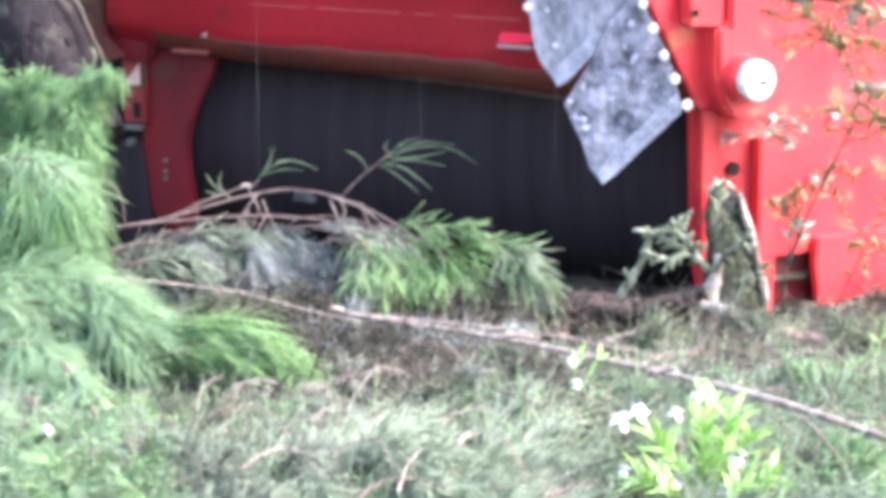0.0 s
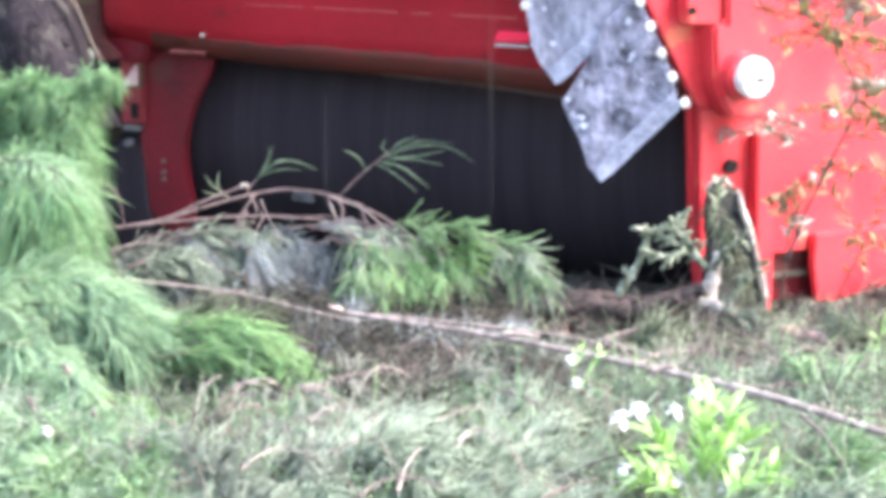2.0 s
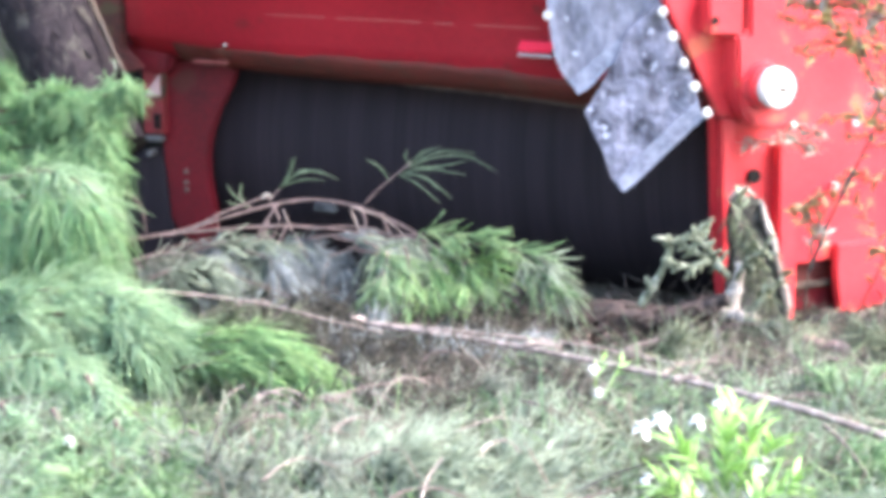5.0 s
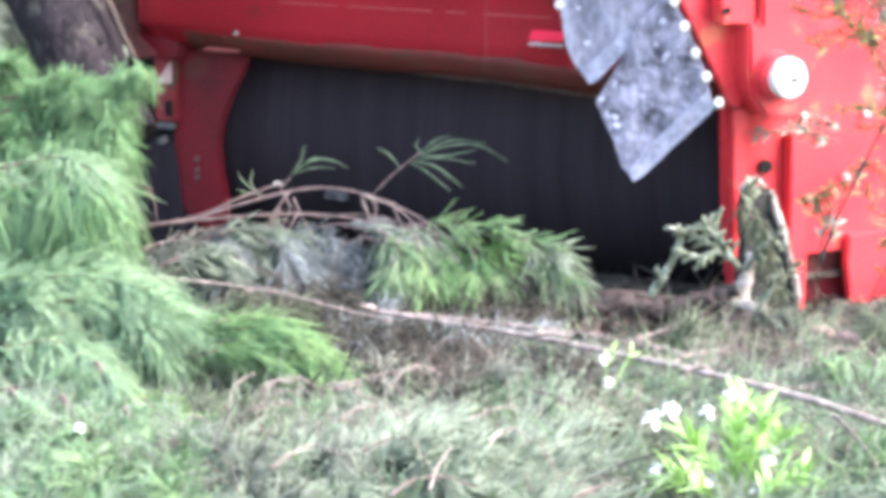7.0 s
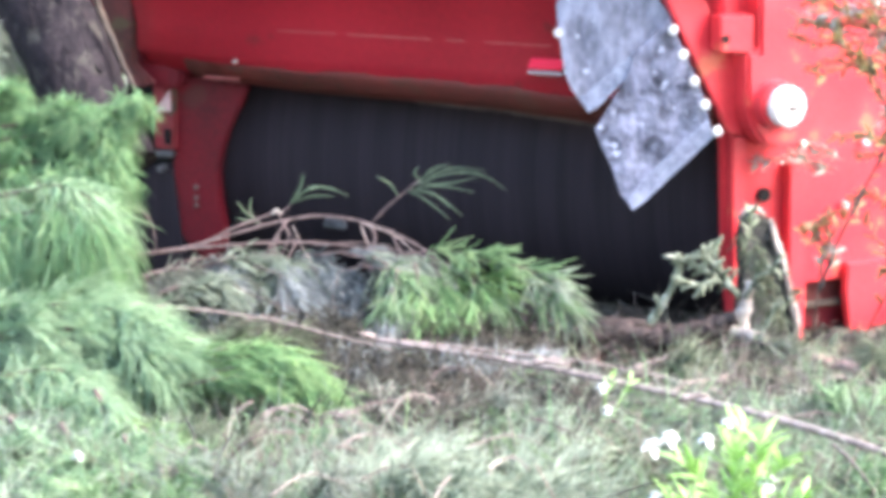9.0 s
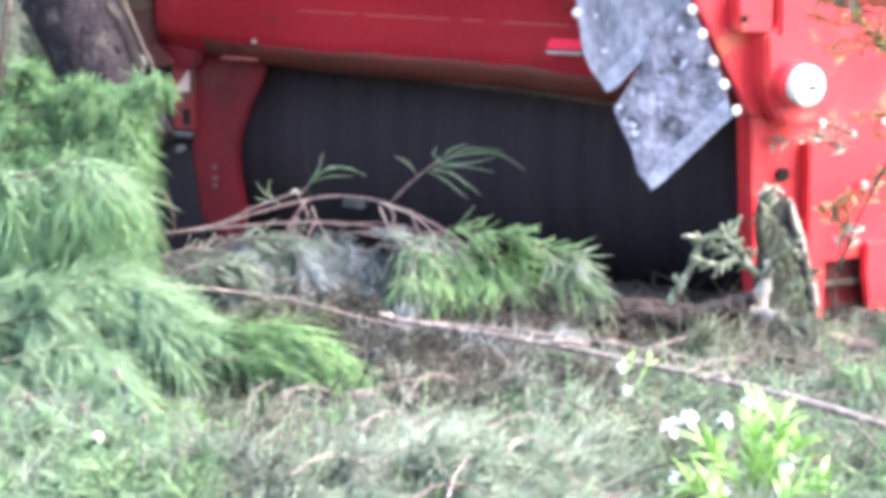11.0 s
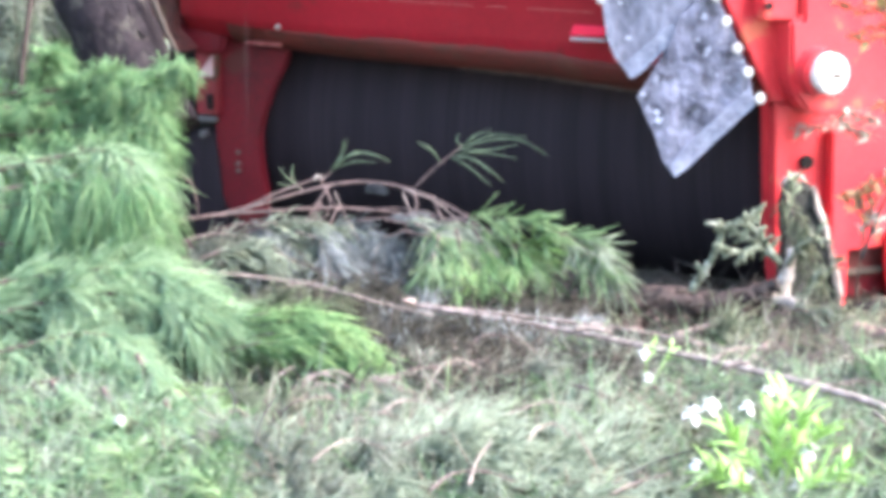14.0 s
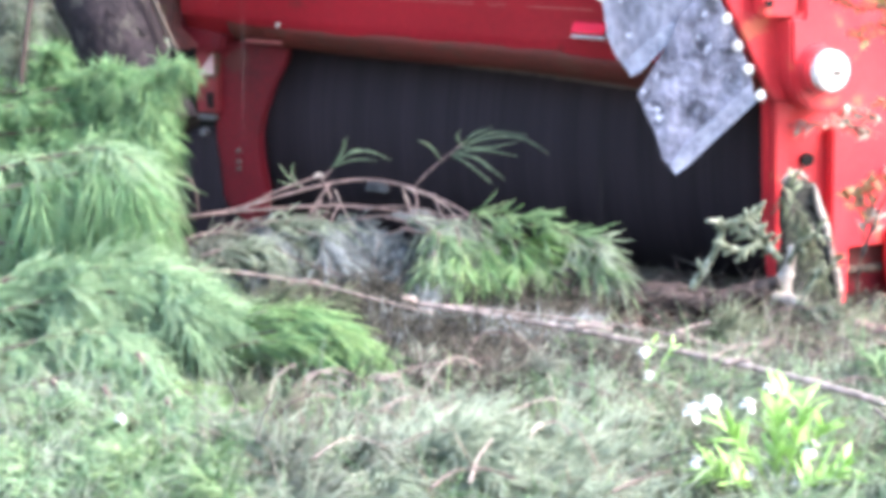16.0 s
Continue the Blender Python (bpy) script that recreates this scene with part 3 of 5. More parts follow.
def litter(name, label, material, count, seed, region, length=0.2, clump=34, width=0.006, rise=0.05, curl=0.55, rings=FINE):
    """Loose needles and shreds in tangled tufts all over the ground."""
    rng = np.random.default_rng(seed)
    n = count // clump
    cx, cy = rng.uniform(region[0], region[1], n), rng.uniform(region[2], region[3], n)
    ang = rng.uniform(0, 2 * math.pi, n)
    cw = np.stack([np.cos(ang), np.sin(ang), rng.uniform(-0.1, 0.4, n)], 1)
    which = np.repeat(np.arange(n), clump)
    b = np.stack([cx[which], cy[which], np.zeros(len(which))], 1)
    b[:, :2] += rng.normal(0, 0.05, (len(which), 2))
    b[:, 2] = height(b[:, 0], b[:, 1]) + rng.uniform(0.0, rise, len(which)) + (rng.uniform(0, rise, n) * 0.6)[which]
    w = cw[which] + rng.normal(0, 0.42, (len(which), 3))
    tagged(needles(name, b, w, length * rng.uniform(0.5, 1.3, len(which)), width, rng.uniform(0.1, 0.8, len(which)), material, curl=curl, rings=rings), label, "litter", kind="stuff")


def leaf_mesh(name, length, width, curl, material):
    """A pointed leaf with a raised rib and a little thickness."""
    bm = bmesh.new()
    top, low = [], []
    for s, w in ((0, 0.08), (0.25, 0.8), (0.5, 1.0), (0.78, 0.6), (1.0, 0.04)):
        z = -curl * length * s * s
        for side, dest, dz in ((1, top, 0.0006), (-1, low, -0.0006)):
            dest.append([bm.verts.new((length * s, q * width * 0.5 * w, z + dz + abs(q) * 0.15 * width)) for q in (-1, 0, 1)])
    for rows, flip in ((top, False), (low, True)):
        for a, b in zip(rows, rows[1:]):
            for k in range(2):
                f = (a[k], b[k], b[k + 1], a[k + 1])
                bm.faces.new(f[::-1] if flip else f)
    for k in (0, 2):
        for i in range(4):
            bm.faces.new((top[i][k], top[i + 1][k], low[i + 1][k], low[i][k]))
    bmesh.ops.recalc_face_normals(bm, faces=bm.faces)
    me = bpy.data.meshes.new(name)
    smooth_faces(bm).to_mesh(me)
    bm.free()
    me.materials.append(material)
    return me


def aim(p, way, roll=0.0):
    """A pose at p whose x axis points along way."""
    return Matrix.Translation(p) @ Vector(way).to_track_quat("X", "Z").to_matrix().to_4x4() @ pose(0, 0, 0, roll)


def leafy(name, label, category, stems, mesh, per, stem_mat, r=0.003, seed=2, spread=0.9, scale=(0.7, 1.2), up=0.3, start=0.2, group=""):
    """A plant or twig with separate pointed leaves along its stems."""
    rng = np.random.default_rng(seed)
    ob = thing(name, label, category, group=group)
    for st in stems:
        l = curve(st, 10)
        bm = bmesh.new()
        add_tube(bm, l, r, r * 0.5, 6)
        part("stem", bm, stem_mat, ob)
        for i in range(per):
            s = (start + (1 - start) * (i + 0.5) / per) * 8.99
            k = int(s)
            ax = (l[k + 1] - l[k]) / np.linalg.norm(l[k + 1] - l[k])
            w = rng.normal(size=3)
            w -= ax * w.dot(ax)
            w = w / np.linalg.norm(w) * spread + ax * 0.7 + np.array([0, 0, up])
            lf = hang("leaf", mesh, None, ob)
            lf.matrix_local = aim(l[k] + (l[k + 1] - l[k]) * (s - k), w, rng.uniform(-40, 40)) @ Matrix.Scale(rng.uniform(*scale), 4)
    return ob


ground()
mulcher()

# ---- wood lying and standing about ----
trunk = log("tree_trunk", "leaning grey-brown trunk with rough bark", "trunk", [(-1.777, 9.550, 1.796), (-1.630, 9.500, 1.460), (-1.503, 9.400, 1.193), (-1.388, 9.300, 0.970), (-1.287, 9.200, 0.757), (-1.186, 9.100, 0.547)], 0.165, 0.142, BARK, 26, 0.07, 3, 30)
rng = np.random.default_rng(31)
core = curve([(-1.630, 9.500, 1.460), (-1.503, 9.400, 1.193), (-1.388, 9.300, 0.970), (-1.287, 9.200, 0.757), (-1.186, 9.100, 0.547)], 40)
for i in range(70):
    k = int(rng.integers(2, 37))
    ax = Vector(core[k + 1] - core[k]).normalized()
    out = Vector((rng.normal() * 0.9, -1, rng.normal() * 0.6))
    out = (out - ax * out.dot(ax)).normalized()
    w, h = rng.uniform(0.02, 0.05), rng.uniform(0.04, 0.11)
    pts = [(w * math.cos(q) * rng.uniform(0.7, 1.1), h * math.sin(q) * rng.uniform(0.7, 1.1)) for q in np.linspace(0, 5.5, 8)]
    m = Matrix((ax.cross(out), -out, ax)).transposed().to_4x4()
    m.translation = Vector(core[k]) + out * 0.143
    part("bark_plate", prism(pts, -0.009, 0.009, 0.004), BARK, trunk, "", m)
log("bark_strip", "torn brown strip of bark on the trunk", "bark", [(-1.282, 9.200, 1.216), (-1.219, 9.180, 1.043), (-1.172, 9.150, 0.935), (-1.113, 9.100, 0.827)], 0.011, 0.009, BARK_PALE, 10, 0.35, 5, 26)
log("sapling", "thin grey sapling behind the brush", "tree", [(-1.787, 10.600, -0.100), (-1.791, 10.600, 0.500), (-1.825, 10.600, 1.468)], 0.035, 0.03, BARK, 10, 0.1, 6)
log("sapling", "thin grey sapling behind the brush", "tree", [(-1.985, 10.900, -0.168), (-1.933, 10.900, 0.562), (-1.842, 10.900, 1.488)], 0.03, 0.022, BARK, 10, 0.1, 7)
log("sapling", "thin brown sapling stem beside the fresh boughs", "tree", [(-1.679, 8.750, -0.151), (-1.642, 8.750, 0.227), (-1.582, 8.750, 0.691), (-1.562, 8.750, 0.873), (-1.520, 8.750, 1.125)], 0.012, 0.008, BARK_LOG, 9, 0.15, 27, 20)
log("bark_log", "brown rotten log half under the brush", "log", [(0.280, 8.600, 0.096), (0.459, 8.600, 0.123), (0.601, 8.580, 0.115), (0.724, 8.560, 0.150), (0.829, 8.550, 0.191)], 0.036, 0.024, BARK_LOG, 14, 0.42, 8, 44)
log("bark_log", "rotten brown branch lying by the rotor", "log", [(0.393, 8.750, 0.117), (0.537, 8.720, 0.121), (0.663, 8.700, 0.098), (0.807, 8.680, 0.103)], 0.022, 0.016, BARK_LOG, 9, 0.25, 18, 24)
# black branch added to stand in for the shaded gap below the skirt
log("bark_log", "black branch added as the shade under the red skirt", "log", [(1.100, 8.950, 0.006), (1.218, 9.000, 0.001), (1.316, 9.030, -0.014), (1.434, 9.060, -0.026)], 0.024, 0.02, SHADE_BLACK, 10, 0.35, 28, 20)
log("wood_chip", "pale broken end of the arching twig", "wood", [(-0.665, 9.040, 0.420), (-0.652, 9.040, 0.433), (-0.637, 9.040, 0.425)], 0.006, 0.005, WOOD_PALE, 7, 0.3, 29, 7)
log("cut_stump", "pinkish freshly cut stump in the brush", "stump", [(1.023, 8.150, 0.158), (1.093, 8.100, 0.143), (1.180, 8.050, 0.136)], 0.022, 0.036, WOOD_PINK, 14, 0.12, 9, 8)
log("split_root", "pale split root wood standing by the slab", "wood", [(0.824, 8.600, 0.111), (0.845, 8.600, 0.163), (0.858, 8.600, 0.209), (0.868, 8.600, 0.254), (0.874, 8.600, 0.295)], 0.036, 0.012, WOOD_PALE, 9, 0.35, 10, 16)
log("split_root", "pale split root wood lying by the slab", "wood", [(0.755, 8.600, 0.163), (0.813, 8.580, 0.140), (0.873, 8.550, 0.129), (0.918, 8.500, 0.114)], 0.018, 0.026, WOOD_PALE, 9, 0.35, 11, 16)
log("split_root", "grey broken stick end in the brush", "wood", [(0.894, 8.500, 0.136), (0.946, 8.400, 0.104), (0.994, 8.350, 0.072), (1.039, 8.280, 0.028)], 0.013, 0.009, LICHEN, 9, 0.35, 12, 16)
slab("splintered_slab", "dark mossy slab of wood leaning upright", "wood", [(-0.045, -0.05), (0.15, -0.05), (0.155, 0.10), (0.12, 0.26), (0.075, 0.40), (0.062, 0.43), (0.035, 0.425), (0.02, 0.455), (-0.012, 0.45), (-0.02, 0.41), (-0.035, 0.38), (-0.03, 0.25), (-0.045, 0.12)], 0, 0.05, MOSSY, pose(0.90, 8.78, 0.03, -8, 0, 12))
log("split_root", "pale broken top of the mossy slab", "wood", [(0.849, 8.720, 0.477), (0.866, 8.710, 0.501), (0.894, 8.710, 0.509), (0.926, 8.720, 0.484)], 0.008, 0.007, WOOD_PALE, 9, 0.35, 13, 12)
slab("splinter", "pale splinter along the slab", "wood", [(0.156, -0.02), (0.164, 0.06), (0.155, 0.14), (0.122, 0.28), (0.08, 0.405), (0.066, 0.43), (0.06, 0.40), (0.098, 0.28), (0.128, 0.16)], -0.012, 0.02, WOOD_PALE, pose(0.90, 8.77, 0.03, -8, 0, 12))

# ---- bare sticks and arching twigs ----
stick("long_stick", "long pinkish-brown bare stick across the brush", [(-0.316, 8.260, 0.196), (-0.180, 8.170, 0.195), (0.126, 7.950, 0.202), (0.471, 7.600, 0.221), (0.779, 7.200, 0.252), (0.973, 6.950, 0.255), (1.209, 6.700, 0.233)], 0.0085, 0.0115, STICK, n=40, forks=[[(-0.306, 8.250, 0.201), (-0.326, 8.240, 0.212), (-0.342, 8.230, 0.218)], [(0.170, 7.750, 0.254), (0.219, 7.740, 0.260), (0.275, 7.720, 0.255)], [(0.566, 7.300, 0.269), (0.603, 7.290, 0.284), (0.632, 7.280, 0.284)]])
stick("bare_twig", "thin pale twig forking down from the long stick", [(0.920, 6.900, 0.264), (0.958, 6.800, 0.244), (0.995, 6.700, 0.206), (1.025, 6.600, 0.164)], 0.0055, 0.004, TWIG)
stick("long_stick", "thin dull bare stick lying in the heap", [(-1.090, 8.550, 0.235), (-0.861, 8.550, 0.214), (-0.622, 8.440, 0.207), (-0.415, 8.280, 0.196), (-0.250, 8.190, 0.180)], 0.0056, 0.0045, STICK, n=30, forks=[[(-0.730, 8.550, 0.176), (-0.667, 8.550, 0.191), (-0.605, 8.550, 0.183)]])
stick("long_stick", "thin bare stick beside the long one", [(-0.316, 8.250, 0.199), (0.128, 8.100, 0.189), (0.361, 8.000, 0.184), (0.667, 7.850, 0.159)], 0.006, 0.004, STICK)
stick("arching_twig", "arching pinkish twig in front of the rotor", [(-1.175, 8.950, 0.289), (-0.920, 9.000, 0.323), (-0.790, 9.020, 0.378), (-0.650, 9.050, 0.425)], 0.0065, 0.0045, forks=[[(-0.650, 9.050, 0.425), (-0.623, 9.040, 0.383), (-0.584, 9.000, 0.329)]])
stick("arching_twig", "arching pinkish twig in front of the rotor", [(-0.918, 8.980, 0.324), (-0.753, 9.020, 0.369), (-0.615, 9.050, 0.399), (-0.493, 9.060, 0.410), (-0.344, 9.050, 0.385), (-0.194, 9.000, 0.329), (-0.045, 8.950, 0.236)], 0.0048, 0.0058, forks=[[(-0.344, 9.050, 0.385), (-0.324, 9.000, 0.354), (-0.330, 8.950, 0.312)], [(-0.269, 9.050, 0.362), (-0.246, 9.000, 0.310), (-0.174, 8.950, 0.236)], [(-0.615, 9.050, 0.399), (-0.659, 9.000, 0.339), (-0.712, 8.950, 0.255)]])
stick("arching_twig", "pinkish bare twig lying over the brush", [(-1.116, 8.930, 0.309), (-0.840, 8.950, 0.331), (-0.582, 8.970, 0.341), (-0.379, 8.970, 0.322), (-0.230, 8.950, 0.289), (-0.118, 8.920, 0.224)], 0.0055, 0.0042, forks=[[(-0.379, 8.970, 0.322), (-0.341, 8.930, 0.259), (-0.266, 8.900, 0.190)], [(-0.582, 8.970, 0.341), (-0.618, 8.930, 0.278), (-0.672, 8.900, 0.228)]])
stick("bare_twig", "thin brown bare twig standing before the red panel", [(1.053, 8.300, 0.333), (1.100, 8.300, 0.474), (1.165, 8.300, 0.614), (1.240, 8.300, 0.774)], 0.006, 0.004, BARK_GREY)
stick("bare_twig", "thin pinkish bare twig before the red panel", [(1.158, 8.300, 1.113), (1.195, 8.300, 1.019), (1.235, 8.300, 0.908), (1.262, 8.300, 0.779)], 0.003, 0.004, TWIG)
stick("dead_twig", "thin dark dead twig in the litter", [(-0.639, 7.650, 0.182), (-0.660, 7.600, 0.121), (-0.686, 7.500, 0.002)], 0.005, 0.003, TWIG_DARK)
stick("dead_twig", "thin brown dead twig in the litter", [(0.215, 6.950, 0.033), (0.320, 7.000, 0.063), (0.455, 7.050, 0.094), (0.593, 7.100, 0.109)], 0.005, 0.003, TWIG)
stick("dead_twig", "curved pale dead twig in the litter", [(0.977, 7.550, 0.086), (1.038, 7.400, 0.049), (1.089, 7.200, 0.015), (1.150, 7.000, 0.001)], 0.005, 0.004, TWIG)
stick("dead_twig", "curved pale dead twig in the litter", [(-0.554, 7.450, 0.132), (-0.497, 7.550, 0.152), (-0.434, 7.550, 0.152), (-0.374, 7.450, 0.116), (-0.360, 7.300, 0.080)], 0.0035, 0.0025, TWIG)
stick("dead_twig", "short brown twig in the litter", [(-0.200, 7.050, 0.047), (-0.095, 7.000, 0.035), (0.024, 6.950, 0.033)], 0.005, 0.003, TWIG)
stick("dead_twig", "thin curved twig at the edge of the brush", [(-1.025, 8.300, 0.596), (-0.982, 8.320, 0.548), (-0.971, 8.350, 0.454)], 0.003, 0.002, TWIG)

for i, line in enumerate([
        [(-0.371, 9.000, 0.399), (-0.259, 8.980, 0.360), (-0.175, 8.950, 0.286), (-0.119, 8.900, 0.212)],
        [(-0.518, 8.960, 0.332), (-0.351, 8.950, 0.343), (-0.221, 8.930, 0.310), (-0.147, 8.900, 0.241)],
        [(-0.633, 9.030, 0.403), (-0.608, 8.980, 0.347), (-0.648, 8.940, 0.270), (-0.683, 8.900, 0.184)],
        [(-0.596, 9.030, 0.383), (-0.566, 8.980, 0.328), (-0.518, 8.940, 0.251), (-0.489, 8.900, 0.165)],
        [(-0.761, 8.980, 0.328), (-0.777, 8.930, 0.272), (-0.849, 8.900, 0.213), (-0.938, 8.850, 0.177)],
        [(-0.724, 8.970, 0.311), (-0.684, 8.930, 0.253), (-0.710, 8.880, 0.180), (-0.769, 8.800, 0.123)],
        [(-0.371, 9.000, 0.390), (-0.342, 8.960, 0.313), (-0.369, 8.930, 0.272), (-0.442, 8.900, 0.256)],
        [(-0.996, 8.900, 0.279), (-0.884, 8.900, 0.302), (-0.757, 8.920, 0.303), (-0.629, 8.940, 0.312)],
        [(-0.277, 8.950, 0.315), (-0.248, 8.900, 0.260), (-0.183, 8.850, 0.196)],
        [(-1.083, 8.850, 0.253), (-0.975, 8.880, 0.275), (-0.904, 8.900, 0.260)],
        [(-0.803, 8.800, 0.265), (-0.729, 8.780, 0.213), (-0.618, 8.750, 0.183), (-0.507, 8.700, 0.139)],
        [(-0.442, 8.900, 0.241), (-0.459, 8.850, 0.177), (-0.419, 8.750, 0.107)],
]):
    stick("fine_twig", "fine pale twig tangled over the brush heap", line, 0.0034, 0.0018, STICK if i % 3 == 0 else TWIG, 14, (), 600 + i)
loops = [
    [(-0.655, 7.400, 0.060), (-0.616, 7.450, 0.154), (-0.545, 7.470, 0.197), (-0.464, 7.450, 0.170), (-0.414, 7.400, 0.110), (-0.387, 7.350, 0.051)],
    [(-0.622, 7.380, 0.058), (-0.589, 7.420, 0.143), (-0.531, 7.440, 0.178), (-0.467, 7.420, 0.155), (-0.432, 7.380, 0.098)],
    [(-0.598, 7.360, 0.040), (-0.570, 7.400, 0.117), (-0.517, 7.420, 0.151), (-0.467, 7.400, 0.125), (-0.453, 7.360, 0.072)],
    [(-0.640, 7.420, 0.103), (-0.579, 7.460, 0.172), (-0.502, 7.480, 0.203), (-0.422, 7.460, 0.172)],
    [(-0.688, 7.440, 0.129), (-0.659, 7.480, 0.183), (-0.613, 7.500, 0.210)],
    [(0.039, 7.300, 0.058), (0.059, 7.320, 0.108), (0.100, 7.330, 0.124), (0.131, 7.320, 0.100), (0.126, 7.280, 0.056)],
    [(0.643, 8.200, 0.077), (0.706, 8.250, 0.111), (0.776, 8.260, 0.119), (0.824, 8.220, 0.098)],
    [(0.657, 8.150, 0.064), (0.718, 8.180, 0.105), (0.778, 8.180, 0.109), (0.800, 8.140, 0.081)],
    [(-0.323, 7.700, 0.104), (-0.227, 7.750, 0.137), (-0.130, 7.770, 0.143), (-0.032, 7.750, 0.132)],
    [(-0.239, 7.600, 0.083), (-0.144, 7.650, 0.118), (-0.048, 7.670, 0.126)],
    [(-0.406, 7.750, 0.140), (-0.310, 7.800, 0.160), (-0.228, 7.800, 0.167)],
]
for i, line in enumerate(loops):
    stick("looped_twig", "pale bare twig looping out of the litter", line, 0.0044, 0.0026, STICK, 16, (), 640 + i)

for i, (line, bark, r) in enumerate([
        ([(0.220, 6.500, 0.175), (0.310, 6.550, 0.219), (0.403, 6.580, 0.247), (0.501, 6.600, 0.266)], BARK_GREY, 0.0045),
        ([(0.232, 6.450, 0.184), (0.302, 6.500, 0.201), (0.379, 6.520, 0.217)], TWIG, 0.005),
        ([(-0.383, 7.300, 0.218), (-0.292, 7.350, 0.239), (-0.185, 7.380, 0.251)], TWIG, 0.004),
        ([(-0.203, 6.400, 0.207), (-0.150, 6.450, 0.234), (-0.068, 6.470, 0.235), (0.000, 6.450, 0.217)], TWIG, 0.005),
        ([(-0.029, 7.000, 0.219), (0.089, 7.050, 0.243), (0.178, 7.030, 0.226)], STICK, 0.004),
        ([(-0.655, 6.750, 0.212), (-0.642, 6.850, 0.257), (-0.613, 6.950, 0.288)], BARK_GREY, 0.0045),
        ([(0.152, 7.250, 0.232), (0.227, 7.200, 0.223), (0.299, 7.100, 0.205)], TWIG, 0.0045),
        ([(-0.502, 6.600, 0.215), (-0.449, 6.650, 0.243), (-0.394, 6.680, 0.249), (-0.323, 6.660, 0.233)], STICK, 0.004),
        ([(0.028, 6.700, 0.228), (0.057, 6.750, 0.257), (0.107, 6.780, 0.262), (0.142, 6.740, 0.237)], STICK, 0.0045),
        ([(-0.353, 7.000, 0.219), (-0.296, 7.050, 0.243), (-0.222, 7.050, 0.235), (-0.162, 7.000, 0.204)], STICK, 0.004),
        ([(-0.771, 7.200, 0.247), (-0.744, 7.150, 0.206), (-0.750, 7.050, 0.166)], BARK_GREY, 0.004),
        ([(0.857, 7.300, 0.218), (0.935, 7.320, 0.228), (1.025, 7.300, 0.210)], TWIG, 0.004),
        ([(0.474, 8.100, 0.148), (0.579, 8.150, 0.161), (0.681, 8.150, 0.152)], STICK, 0.004),
        ([(-0.282, 6.700, 0.228), (-0.199, 6.750, 0.249), (-0.106, 6.730, 0.233)], TWIG, 0.004),
        ([(0.541, 7.600, 0.198), (0.628, 7.700, 0.212), (0.726, 7.720, 0.212)], STICK, 0.0042),
        ([(-0.108, 6.400, 0.221), (-0.089, 6.480, 0.260), (-0.055, 6.550, 0.288)], STICK, 0.004),
]):
    stick("loose_twig", ("dark grey" if bark == BARK_GREY else "thin brownish") + " bare twig lying loose on top of the brush", line, r * 0.85, r * 0.5, bark, 16, (), 680 + i)

